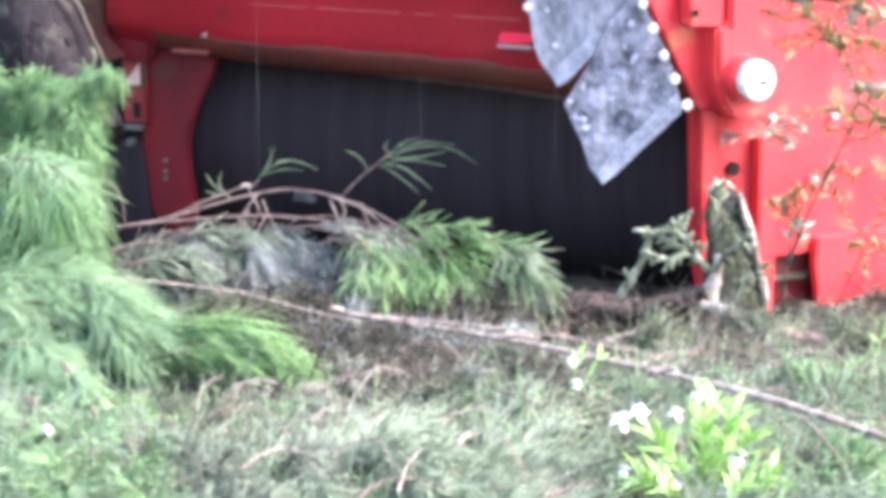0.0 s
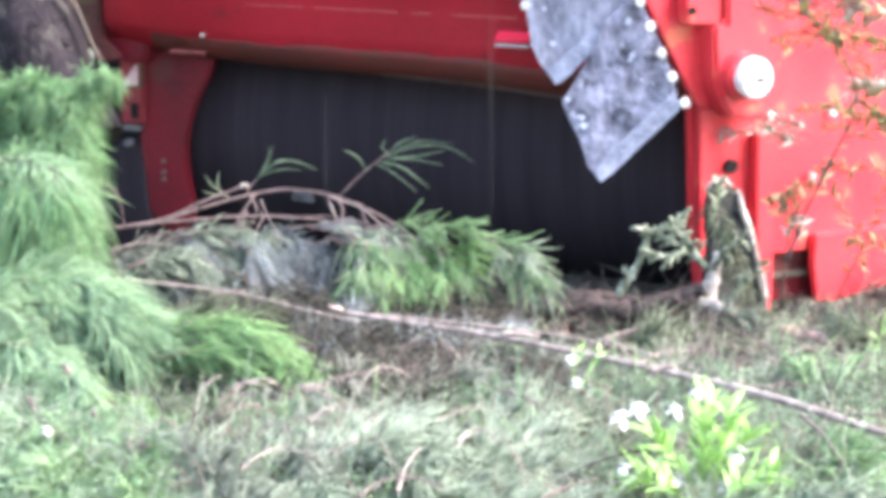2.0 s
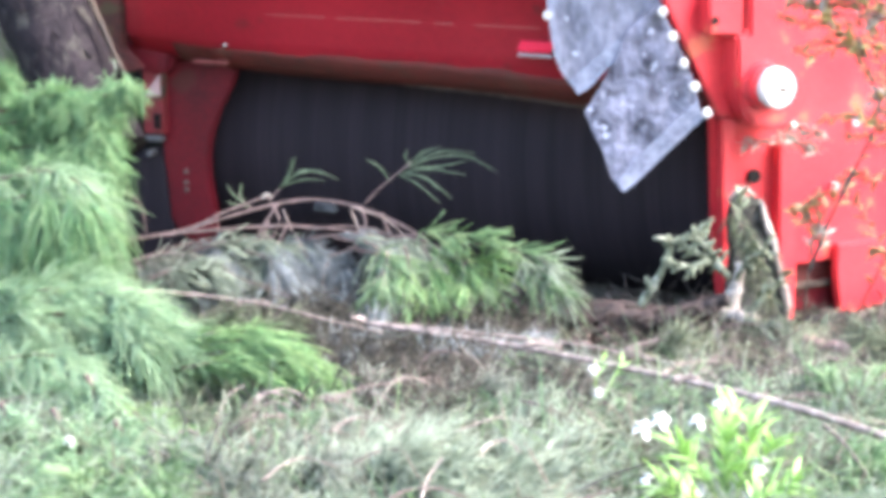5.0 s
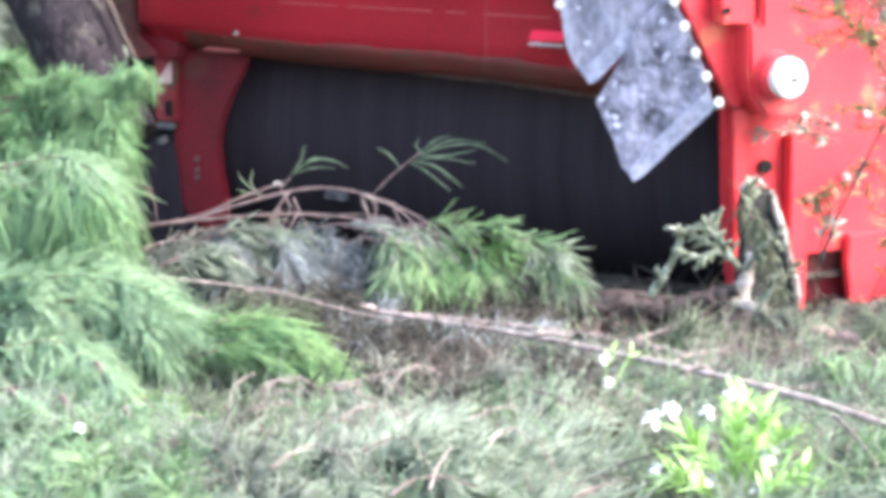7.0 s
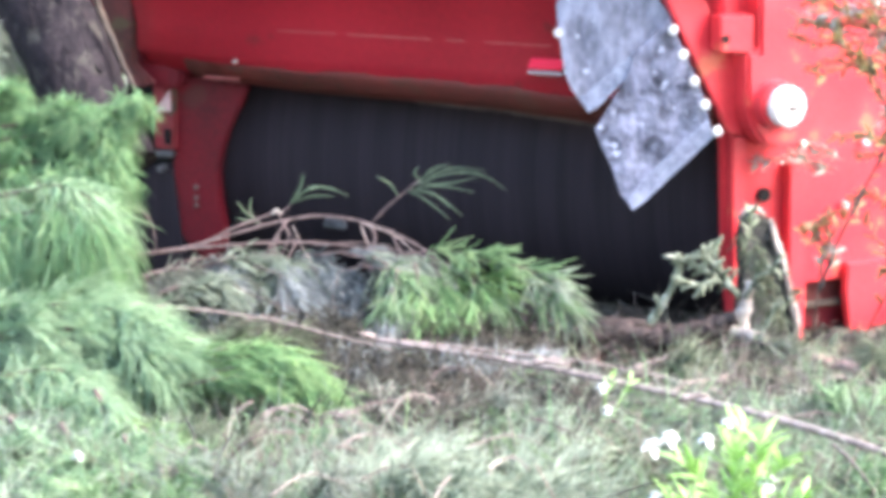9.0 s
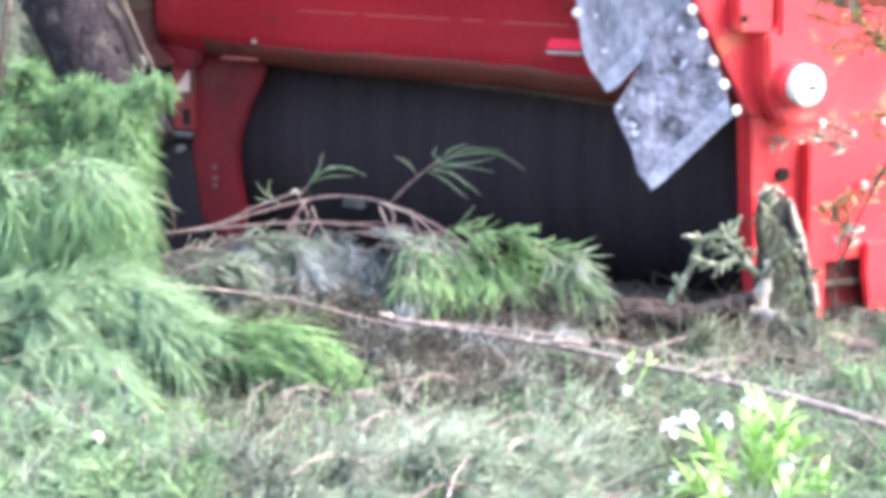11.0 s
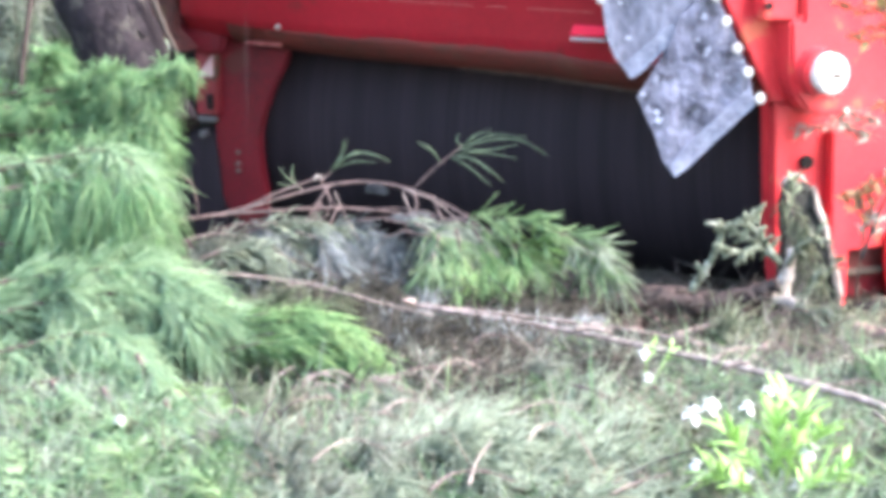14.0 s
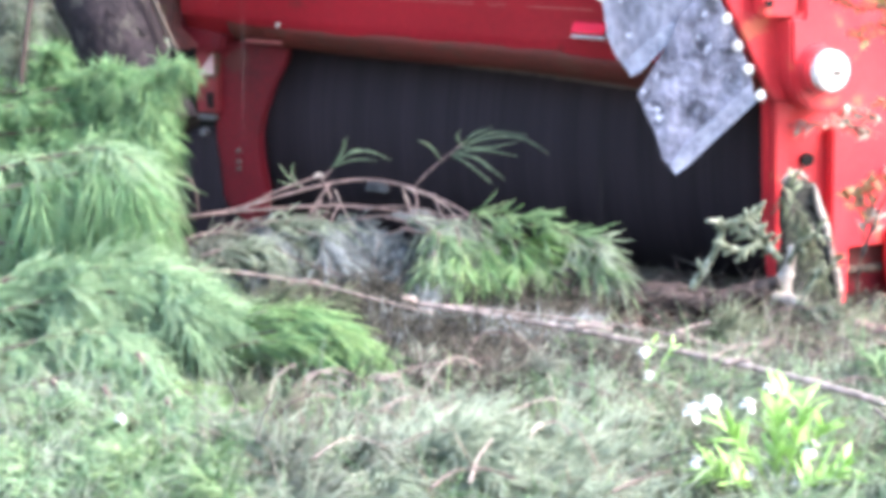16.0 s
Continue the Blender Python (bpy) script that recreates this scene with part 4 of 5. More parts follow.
# ---- hanging boughs of the felled pine ----
B = dict(count=2600, sides=20, start=0.04, tuft=0.7, twig=TWIG_DARK, width=0.0047)
boughs = [
    ([(-1.798, 8.750, 0.692), (-1.356, 8.700, 0.746), (-1.223, 8.650, 0.782), (-1.101, 8.600, 0.809)], NEEDLE_MINT, dict(length=0.085, droop=0.6, side_len=0.12, spread=0.95, count=2600)),
    ([(-1.806, 8.800, 0.738), (-1.399, 8.750, 0.774), (-1.318, 8.700, 0.819), (-1.239, 8.650, 0.845)], NEEDLE_MINT, dict(length=0.08, droop=0.3, side_len=0.08, spread=0.9, count=900)),
    ([(-1.251, 8.720, 0.779), (-1.155, 8.680, 0.813), (-1.075, 8.620, 0.850), (-1.031, 8.580, 0.865)], NEEDLE_MINT, dict(length=0.06, droop=0.7, side_len=0.07, spread=0.9, count=900)),
    ([(-1.792, 8.700, 0.611), (-1.351, 8.650, 0.674), (-1.219, 8.600, 0.710), (-1.102, 8.550, 0.734)], NEEDLE_MINT, dict(length=0.09, droop=0.8, side_len=0.13, spread=0.9, count=2600)),
    ([(-1.786, 8.650, 0.538), (-1.346, 8.600, 0.611), (-1.231, 8.550, 0.648), (-1.128, 8.500, 0.654)], NEEDLE_MINT, dict(length=0.12, droop=1.0, side_len=0.13, spread=0.7)),
    ([(-1.681, 8.300, 0.575), (-1.326, 8.250, 0.663), (-1.225, 8.200, 0.678), (-1.126, 8.150, 0.648)], NEEDLE_PALE, dict(length=0.17, droop=1.2, side_len=0.12, spread=0.5, count=1100)),
    ([(-1.673, 8.250, 0.524), (-1.320, 8.200, 0.604), (-1.219, 8.150, 0.619), (-1.129, 8.100, 0.590)], NEEDLE_MINT, dict(length=0.18, droop=1.3, side_len=0.12, spread=0.45)),
    ([(-1.674, 8.240, 0.474), (-1.323, 8.200, 0.543), (-1.230, 8.150, 0.554), (-1.115, 8.100, 0.521)], NEEDLE_MINT, dict(length=0.17, droop=1.3, side_len=0.12, spread=0.45, count=1600)),
    ([(-1.777, 8.200, 0.356), (-1.290, 8.150, 0.437), (-1.170, 8.100, 0.420), (-1.075, 8.050, 0.330)], NEEDLE_PALE, dict(length=0.17, droop=1.1, side_len=0.16, spread=0.5)),
    ([(-1.759, 7.950, 0.286), (-1.269, 7.900, 0.384), (-1.065, 7.850, 0.386), (-0.905, 7.800, 0.309)], NEEDLE_PALE, dict(curl=0.15, length=0.16, droop=0.45, side_len=0.24, spread=0.35)),
    ([(-1.743, 7.850, 0.203), (-1.256, 7.800, 0.334), (-1.055, 7.750, 0.333), (-0.850, 7.700, 0.281)], NEEDLE_PALE, dict(curl=0.15, length=0.16, droop=0.5, side_len=0.24, spread=0.35)),
    ([(-0.923, 7.750, 0.241), (-0.788, 7.700, 0.291), (-0.655, 7.660, 0.321), (-0.541, 7.630, 0.314), (-0.453, 7.600, 0.261)], NEEDLE_FROND, dict(curl=0.08, sides=5, length=0.15, droop=0.3, side_len=0.1, spread=0.17, tuft=1.0, count=504)),
    ([(-0.888, 7.720, 0.224), (-0.754, 7.680, 0.273), (-0.622, 7.640, 0.303), (-0.508, 7.600, 0.291), (-0.428, 7.570, 0.223)], NEEDLE_FROND, dict(curl=0.08, sides=5, length=0.15, droop=0.3, side_len=0.1, spread=0.17, tuft=1.0, count=576)),
    ([(-0.870, 7.700, 0.205), (-0.737, 7.660, 0.252), (-0.605, 7.620, 0.279), (-0.499, 7.580, 0.260), (-0.411, 7.550, 0.189)], NEEDLE_FROND, dict(curl=0.08, sides=5, length=0.15, droop=0.3, side_len=0.1, spread=0.17, tuft=1.0, count=576)),
    ([(-0.901, 7.680, 0.190), (-0.784, 7.650, 0.221), (-0.668, 7.600, 0.251), (-0.571, 7.580, 0.247), (-0.491, 7.560, 0.218)], NEEDLE_FROND, dict(curl=0.08, sides=5, length=0.15, droop=0.3, side_len=0.1, spread=0.17, tuft=1.0, count=432)),
    ([(-1.636, 7.700, 0.143), (-1.259, 7.650, 0.257), (-1.125, 7.600, 0.253), (-1.036, 7.550, 0.185)], NEEDLE_PALE, dict(length=0.18, droop=1.1, side_len=0.16, spread=0.5)),
    ([(-1.610, 7.550, 0.070), (-1.201, 7.500, 0.183), (-1.085, 7.450, 0.164), (-0.987, 7.400, 0.082)], NEEDLE_PALE, dict(length=0.17, droop=1.0, side_len=0.16, spread=0.5)),
    ([(-1.503, 7.150, -0.001), (-1.092, 7.150, 0.094), (-0.938, 7.130, 0.100), (-0.786, 7.100, 0.047)], NEEDLE, dict(length=0.15, droop=0.7, side_len=0.2, spread=0.5)),
    ([(-1.258, 7.300, 0.218), (-1.214, 7.200, 0.152), (-1.178, 7.100, 0.073), (-1.158, 7.000, 0.011)], NEEDLE_PALE, dict(length=0.15, droop=0.55, side_len=0.13, spread=0.38, count=1100, sides=12)),
    ([(-1.117, 7.280, 0.208), (-1.070, 7.200, 0.136), (-1.036, 7.100, 0.057), (-1.002, 7.000, -0.005)], NEEDLE_PALE, dict(length=0.15, droop=0.55, side_len=0.13, spread=0.38, count=1100, sides=12)),
    ([(-1.152, 7.000, 0.166), (-1.071, 6.950, 0.150), (-0.978, 6.900, 0.105), (-0.894, 6.800, 0.061)], NEEDLE_SAGE, dict(length=0.15, droop=0.55, side_len=0.13, spread=0.38, count=900, sides=12)),
    ([(-0.939, 7.200, 0.199), (-0.883, 7.100, 0.135), (-0.822, 7.000, 0.073), (-0.761, 6.900, 0.021)], NEEDLE_PALE, dict(length=0.15, droop=0.55, side_len=0.13, spread=0.38, count=900, sides=12)),
    ([(-0.871, 7.000, 0.150), (-0.778, 6.950, 0.150), (-0.686, 6.900, 0.112), (-0.605, 6.800, 0.069)], NEEDLE_SAGE, dict(length=0.15, droop=0.55, side_len=0.13, spread=0.38, count=900, sides=12)),
    ([(-1.046, 7.450, 0.256), (-1.002, 7.400, 0.190), (-0.976, 7.300, 0.138), (-0.950, 7.200, 0.089)], NEEDLE_PALE, dict(length=0.15, droop=0.55, side_len=0.13, spread=0.38, count=800, sides=12)),
    ([(-1.828, 8.900, 0.513), (-1.669, 8.880, 0.685), (-1.604, 8.860, 0.855), (-1.602, 8.840, 1.041)], NEEDLE_SAGE, dict(length=0.09, droop=0.4, side_len=0.1, spread=0.7, count=1100, sides=12)),
    ([(-1.777, 8.850, 0.598), (-1.568, 8.830, 0.704), (-1.513, 8.800, 0.810), (-1.489, 8.780, 0.886)], NEEDLE_MINT, dict(length=0.09, droop=0.4, side_len=0.1, spread=0.7, count=900, sides=12)),
    ([(-1.843, 8.950, 0.803), (-1.707, 8.930, 0.881), (-1.634, 8.900, 0.977), (-1.580, 8.880, 1.090)], NEEDLE_GREY, dict(length=0.09, droop=0.4, side_len=0.1, spread=0.7, count=900, sides=12)),
    ([(-0.975, 7.450, 0.181), (-0.871, 7.350, 0.145), (-0.785, 7.250, 0.079), (-0.681, 7.100, 0.031)], NEEDLE_BRIGHT, dict(length=0.13, droop=0.5, side_len=0.16, spread=0.5, count=1600)),
]
for i, (line, needle, opt) in enumerate(boughs):
    brush("pine_bough", "fresh pine bough with long drooping wet green needles", line, 0.009, needle, seed=20 + i, **{**B, **opt})

# ---- branches in front of the rotor ----
words = {NEEDLE_GREY: "wilted grey-green", NEEDLE_DULL: "olive-green", NEEDLE: "fresh green", NEEDLE_HEAP: "dark slate-grey", NEEDLE_MID: "mid-green", NEEDLE_FROND: "bright green", NEEDLE_BRIGHT: "bright green", NEEDLE_SAGE: "pale sage-green"}
FANS = [
    ([(-0.253, 8.750, 0.350), (-0.143, 8.700, 0.368), (-0.044, 8.650, 0.379), (0.019, 8.600, 0.383)], NEEDLE, 70, 0.1),
    ([(-0.089, 8.680, 0.356), (0.019, 8.640, 0.352), (0.125, 8.600, 0.347), (0.214, 8.580, 0.329)], NEEDLE, 75, 0.05),
    ([(0.108, 8.640, 0.341), (0.179, 8.600, 0.325), (0.258, 8.560, 0.308)], NEEDLE_SAGE, 50, 0.15),
    ([(-0.071, 8.660, 0.324), (0.010, 8.620, 0.287), (0.081, 8.580, 0.245)], NEEDLE, 60, 0.3),
    ([(-0.133, 8.640, 0.347), (-0.097, 8.600, 0.292), (-0.088, 8.550, 0.231)], NEEDLE_FROND, 75, 0.4),
    ([(-0.187, 8.620, 0.351), (-0.174, 8.580, 0.297), (-0.185, 8.520, 0.238)], NEEDLE_FROND, 75, 0.4),
    ([(-0.026, 8.620, 0.333), (0.001, 8.580, 0.287), (-0.003, 8.540, 0.233)], NEEDLE_FROND, 60, 0.4),
    ([(-0.240, 8.600, 0.338), (-0.248, 8.560, 0.283), (-0.256, 8.500, 0.234)], NEEDLE, 60, 0.4),
    ([(0.090, 8.640, 0.328), (0.188, 8.600, 0.282), (0.259, 8.560, 0.228)], NEEDLE, 60, 0.3),
    ([(0.206, 8.600, 0.310), (0.268, 8.580, 0.263), (0.300, 8.560, 0.200)], NEEDLE_SAGE, 45, 0.4),
    ([(-0.179, 8.700, 0.361), (-0.089, 8.660, 0.342), (0.019, 8.620, 0.305), (0.108, 8.600, 0.295)], NEEDLE_BRIGHT, 70, 0.15),
    ([(-0.323, 8.700, 0.352), (-0.268, 8.660, 0.333), (-0.223, 8.620, 0.306)], NEEDLE, 60, 0.3),
    ([(-0.423, 8.900, 0.317), (-0.330, 8.880, 0.302), (-0.238, 8.850, 0.281)], NEEDLE_SAGE, 110, 0.5),
    ([(-0.366, 8.850, 0.290), (-0.273, 8.820, 0.278), (-0.181, 8.780, 0.250)], NEEDLE_SAGE, 110, 0.6),
    ([(-0.519, 8.960, 0.300), (-0.407, 8.950, 0.313), (-0.295, 8.930, 0.300), (-0.220, 8.900, 0.269)], NEEDLE_HEAP, 150, 0.5),
    ([(-0.277, 8.950, 0.321), (-0.193, 8.920, 0.303), (-0.128, 8.880, 0.255)], NEEDLE_SAGE, 130, 0.5),
    ([(-0.943, 8.920, 0.256), (-0.831, 8.920, 0.284), (-0.721, 8.930, 0.291), (-0.591, 8.920, 0.284)], NEEDLE_SAGE, 150, 0.6),
    ([(-0.719, 8.900, 0.279), (-0.624, 8.850, 0.253), (-0.548, 8.800, 0.189)], NEEDLE_HEAP, 130, 0.6),
    ([(-1.012, 8.700, 0.232), (-0.923, 8.720, 0.255), (-0.816, 8.740, 0.250)], NEEDLE_SAGE, 130, 0.5),
]
for i, (line, tone, count, droop) in enumerate(FANS):
    brush("pine_branch", words[tone] + " pine branch with open fans of stiff needles", line, 0.0045, tone, count=count, sides=5, side_len=0.08, length=0.135, droop=droop, spread=0.4, width=0.0066, curl=0.1, seed=500 + i, start=0.3)


def sprig(label, stem, blades):
    ob = thing("sprig", label, "branch", group="cut branches")
    bm = bmesh.new()
    add_tube(bm, curve(stem, 8), 0.0045, 0.003, 6)
    part("stem", bm, TWIG, ob)
    for bl in blades:
        bm = bmesh.new()
        l = curve(bl, 9)
        add_tube(bm, l[:5], 0.0022, 0.0037, 5)
        add_tube(bm, l[4:], 0.0037, 0.001, 5)
        part("blade", bm, NEEDLE_SPRIG, ob)


sprig("small green sprig against the black rotor", [(-0.334, 9.080, 0.385), (-0.270, 9.100, 0.447), (-0.176, 9.100, 0.524)], [
    [(-0.180, 9.100, 0.516), (-0.135, 9.090, 0.560), (-0.078, 9.080, 0.583)], [(-0.195, 9.100, 0.505), (-0.091, 9.080, 0.547), (0.020, 9.060, 0.551), (0.110, 9.050, 0.499)],
    [(-0.204, 9.100, 0.493), (-0.110, 9.080, 0.507), (0.007, 9.060, 0.490)], [(-0.195, 9.100, 0.493), (-0.116, 9.070, 0.473), (-0.037, 9.050, 0.412)],
    [(-0.210, 9.100, 0.482), (-0.157, 9.080, 0.459), (-0.079, 9.060, 0.398)], [(-0.247, 9.100, 0.467), (-0.279, 9.090, 0.514), (-0.323, 9.080, 0.539)],
    [(-0.176, 9.100, 0.524), (-0.195, 9.100, 0.543), (-0.183, 9.100, 0.569)], [(-0.157, 9.100, 0.528), (-0.073, 9.070, 0.568), (0.039, 9.050, 0.564)], [(-0.176, 9.100, 0.509), (-0.082, 9.070, 0.518), (0.011, 9.050, 0.541)], [(-0.217, 9.100, 0.486), (-0.135, 9.080, 0.482), (-0.082, 9.060, 0.440)]])
sprig("small green sprig against the black rotor", [(-0.644, 9.080, 0.406), (-0.612, 9.100, 0.436), (-0.589, 9.100, 0.467)], [
    [(-0.615, 9.100, 0.436), (-0.550, 9.080, 0.493), (-0.484, 9.070, 0.505), (-0.412, 9.050, 0.478)], [(-0.604, 9.100, 0.447), (-0.531, 9.080, 0.474), (-0.459, 9.060, 0.475)],
    [(-0.612, 9.100, 0.440), (-0.576, 9.090, 0.491), (-0.556, 9.080, 0.551)], [(-0.604, 9.100, 0.451), (-0.572, 9.090, 0.507), (-0.568, 9.080, 0.547)], [(-0.596, 9.100, 0.459), (-0.531, 9.080, 0.505), (-0.446, 9.060, 0.494)]])
sprig("small dull sprig against the red plate", [(-0.699, 9.050, 0.381), (-0.727, 9.060, 0.406), (-0.746, 9.060, 0.429)], [
    [(-0.717, 9.050, 0.395), (-0.754, 9.050, 0.423), (-0.783, 9.050, 0.465)], [(-0.726, 9.050, 0.404), (-0.739, 9.050, 0.439), (-0.731, 9.050, 0.471)], [(-0.708, 9.050, 0.389), (-0.745, 9.050, 0.395), (-0.788, 9.050, 0.408)]])
for i, (a, b, c, d, mt) in enumerate([
        ((-0.753, 9.000, 0.251), (-0.659, 8.970, 0.220), (-0.583, 8.950, 0.186), (-0.526, 8.900, 0.122), NEEDLE_HEAP),
        ((-0.567, 9.000, 0.251), (-0.472, 8.970, 0.229), (-0.398, 8.950, 0.186), (-0.341, 8.900, 0.103), NEEDLE_HEAP),
        ((-0.673, 8.900, 0.141), (-0.561, 8.880, 0.146), (-0.449, 8.850, 0.115), (-0.374, 8.800, 0.033), NEEDLE_HEAP),
        ((-0.836, 8.850, 0.134), (-0.703, 8.800, 0.127), (-0.611, 8.780, 0.076), (-0.552, 8.700, 0.002), NEEDLE_GREY),
        ((-1.024, 8.900, 0.179), (-0.894, 8.900, 0.217), (-0.783, 8.900, 0.217), (-0.690, 8.880, 0.184), NEEDLE_SAGE),
        ((-1.075, 8.850, 0.134), (-0.924, 8.820, 0.160), (-0.794, 8.800, 0.146), (-0.683, 8.760, 0.081), NEEDLE_HEAP),
        ((-0.479, 8.700, 0.040), (-0.350, 8.650, 0.034), (-0.241, 8.600, 0.010), (-0.168, 8.550, -0.050), NEEDLE_HEAP),
        ((-0.956, 8.980, 0.265), (-0.825, 8.970, 0.262), (-0.713, 8.960, 0.245), (-0.620, 8.950, 0.205), NEEDLE_HEAP),
        ((-0.679, 9.000, 0.266), (-0.584, 8.980, 0.265), (-0.491, 8.970, 0.248), (-0.416, 8.950, 0.205), NEEDLE_HEAP),
        ((-0.641, 9.020, 0.351), (-0.659, 9.000, 0.308), (-0.704, 8.970, 0.258), (-0.741, 8.950, 0.186), NEEDLE_SAGE),
        ((-0.379, 8.980, 0.265), (-0.323, 8.970, 0.248), (-0.249, 8.950, 0.224), (-0.174, 8.930, 0.172), NEEDLE_GREY),
        ((-1.115, 8.900, 0.226), (-1.023, 8.900, 0.236), (-0.912, 8.900, 0.226), (-0.820, 8.900, 0.188), NEEDLE_GREY),
        ((-0.416, 8.950, 0.186), (-0.341, 8.930, 0.153), (-0.267, 8.900, 0.084), (-0.247, 8.850, 0.020), NEEDLE_DULL)]):
    brush("pine_branch", "wilted grey-green pine branch lying in the heap", [a, b, c, d], 0.005, mt, count=620, sides=12, side_len=0.13, length=0.125, droop=0.75, spread=0.7, curl=0.3, width=0.0055, twig=TWIG if i % 2 else STICK, seed=60 + i)

# ---- cut branches strewn over the ground ----
rng = np.random.default_rng(7)
tones = [NEEDLE_GREY, NEEDLE_GREY, NEEDLE_DULL, NEEDLE, NEEDLE_GREY, NEEDLE_DULL]
for i in range(64):
    x, y = rng.uniform(-1.3, 1.7), rng.uniform(6.8, 8.45)
    if x > -0.3:
        y = 6.8 + (y - 6.8) * 0.85
    a, ln = rng.uniform(0, 2 * math.pi), rng.uniform(0.25, 0.5)
    line = []
    for s in (-0.5, -0.15, 0.2, 0.5):
        px, py = x + math.cos(a) * ln * s + rng.uniform(-0.02, 0.02), y + math.sin(a) * ln * s + rng.uniform(-0.02, 0.02)
        line.append((px, py, float(height(px, py)) + 0.04 + rng.uniform(0, 0.05) + (0.04 if abs(s) < 0.3 else 0)))
    tone = tones[i % len(tones)]
    if y > 8.0 and tone == NEEDLE_GREY:
        tone = NEEDLE_DULL
    if y > 7.9 and -0.5 < x < 0.15:
        tone = NEEDLE_HEAP
    brush("cut_branch", words[tone] + " pine branch lying in the brush litter", line, 0.005, tone, count=800, sides=9, side_len=0.16, length=0.14, rings=FINE, width=0.0052, droop=0.45, spread=0.65, seed=100 + i, twig=TWIG if i % 2 else TWIG_DARK)
for i in range(46):
    x, y, a, ln = rng.uniform(-1.2, 1.5), rng.uniform(6.8, 8.35), rng.uniform(0, math.pi), rng.uniform(0.14, 0.42)
    bow, pts = rng.uniform(-0.25, 0.25), []
    for s in (-0.5, -0.15, 0.2, 0.5):
        px, py = x + math.cos(a) * ln * s - math.sin(a) * bow * ln * (1 - 4 * s * s), y + math.sin(a) * ln * s + math.cos(a) * bow * ln * (1 - 4 * s * s)
        pts.append((px, py, float(height(px, py)) + 0.085 + rng.uniform(-0.02, 0.05)))
    stick("dead_twig", ("thin brown" if i % 3 else "thin pale grey") + " dead twig lying on the needle litter", pts, rng.uniform(0.003, 0.0055), 0.002, TWIG if i % 3 else STICK, 12, (), 40 + i)
for i in range(34):
    x, y, a, ln = rng.uniform(-0.75, 1.25), rng.uniform(6.85, 7.85), rng.uniform(-0.9, 0.9), rng.uniform(0.12, 0.3)
    bow, pts = rng.uniform(0.25, 0.7) * (1 if i % 4 else -1), []
    for s in (-0.5, -0.25, 0.0, 0.25, 0.5):
        px, py = x + math.cos(a) * ln * s, y + math.sin(a) * ln * s + bow * ln * 0.5 * (1 - 4 * s * s)
        pts.append((px, py, float(height(px, py)) + 0.15 + 0.45 * abs(bow) * ln * (1 - 4 * s * s) + rng.uniform(-0.005, 0.01)))
    stick("curved_twig", ("thin pale" if i % 2 else "thin brownish") + " twig arching out of the needle litter", pts, rng.uniform(0.0028, 0.0045), 0.0018, STICK if i % 2 else TWIG, 14, (), 400 + i)
for i in range(12):
    r, a0, sweep, lift = rng.uniform(0.05, 0.12), rng.uniform(-0.4, 1.2), rng.uniform(1.6, 3.2), rng.uniform(0.05, 0.12)
    pts = [(-0.47 + lift + r * math.cos(a0 + sweep * s), 7.42 + rng.uniform(-0.04, 0.04), 0.04 + lift * 0.4 + r * math.sin(a0 + sweep * s)) for s in (0, 0.33, 0.66, 1)]
    stick("curled_twig", "thin curled pale twig in a tangle", pts, 0.003, 0.0018, STICK, 14, (), 90 + i)
for i in range(16):
    x, y = rng.uniform(-1.0, -0.2) if i % 2 else rng.uniform(-1.0, 1.2), rng.uniform(7.2, 8.3)
    z, a = float(height(x, y)) + 0.11, rng.uniform(0, 6.28)
    log("wood_shaving", "curled pale shaving of wood on the litter", "wood", [(x, y, z), (x + 0.02 * math.cos(a), y + 0.01, z + 0.012), (x + 0.045 * math.cos(a), y - 0.01, z + 0.008 * math.sin(a))], 0.009, 0.006, WOOD_PALE, 7, 0.3, 130 + i, 7)
for i, (a, b) in enumerate([((0.504, 8.520, 0.175), (0.561, 8.520, 0.164)), ((0.595, 8.500, 0.158), (0.634, 8.500, 0.171)), ((0.673, 8.480, 0.166), (0.727, 8.480, 0.185)), ((0.436, 8.500, 0.149), (0.474, 8.500, 0.158)), ((0.742, 8.460, 0.159), (0.789, 8.460, 0.168)), ((0.540, 8.460, 0.139), (0.592, 8.460, 0.146))]):
    log("wood_chip", "pale torn chip of wood on the rotten log", "wood", [a, tuple((p + q) / 2 + 0.004 for p, q in zip(a, b)), b], 0.008, 0.004, BARK_PALE, 7, 0.35, 160 + i, 7)
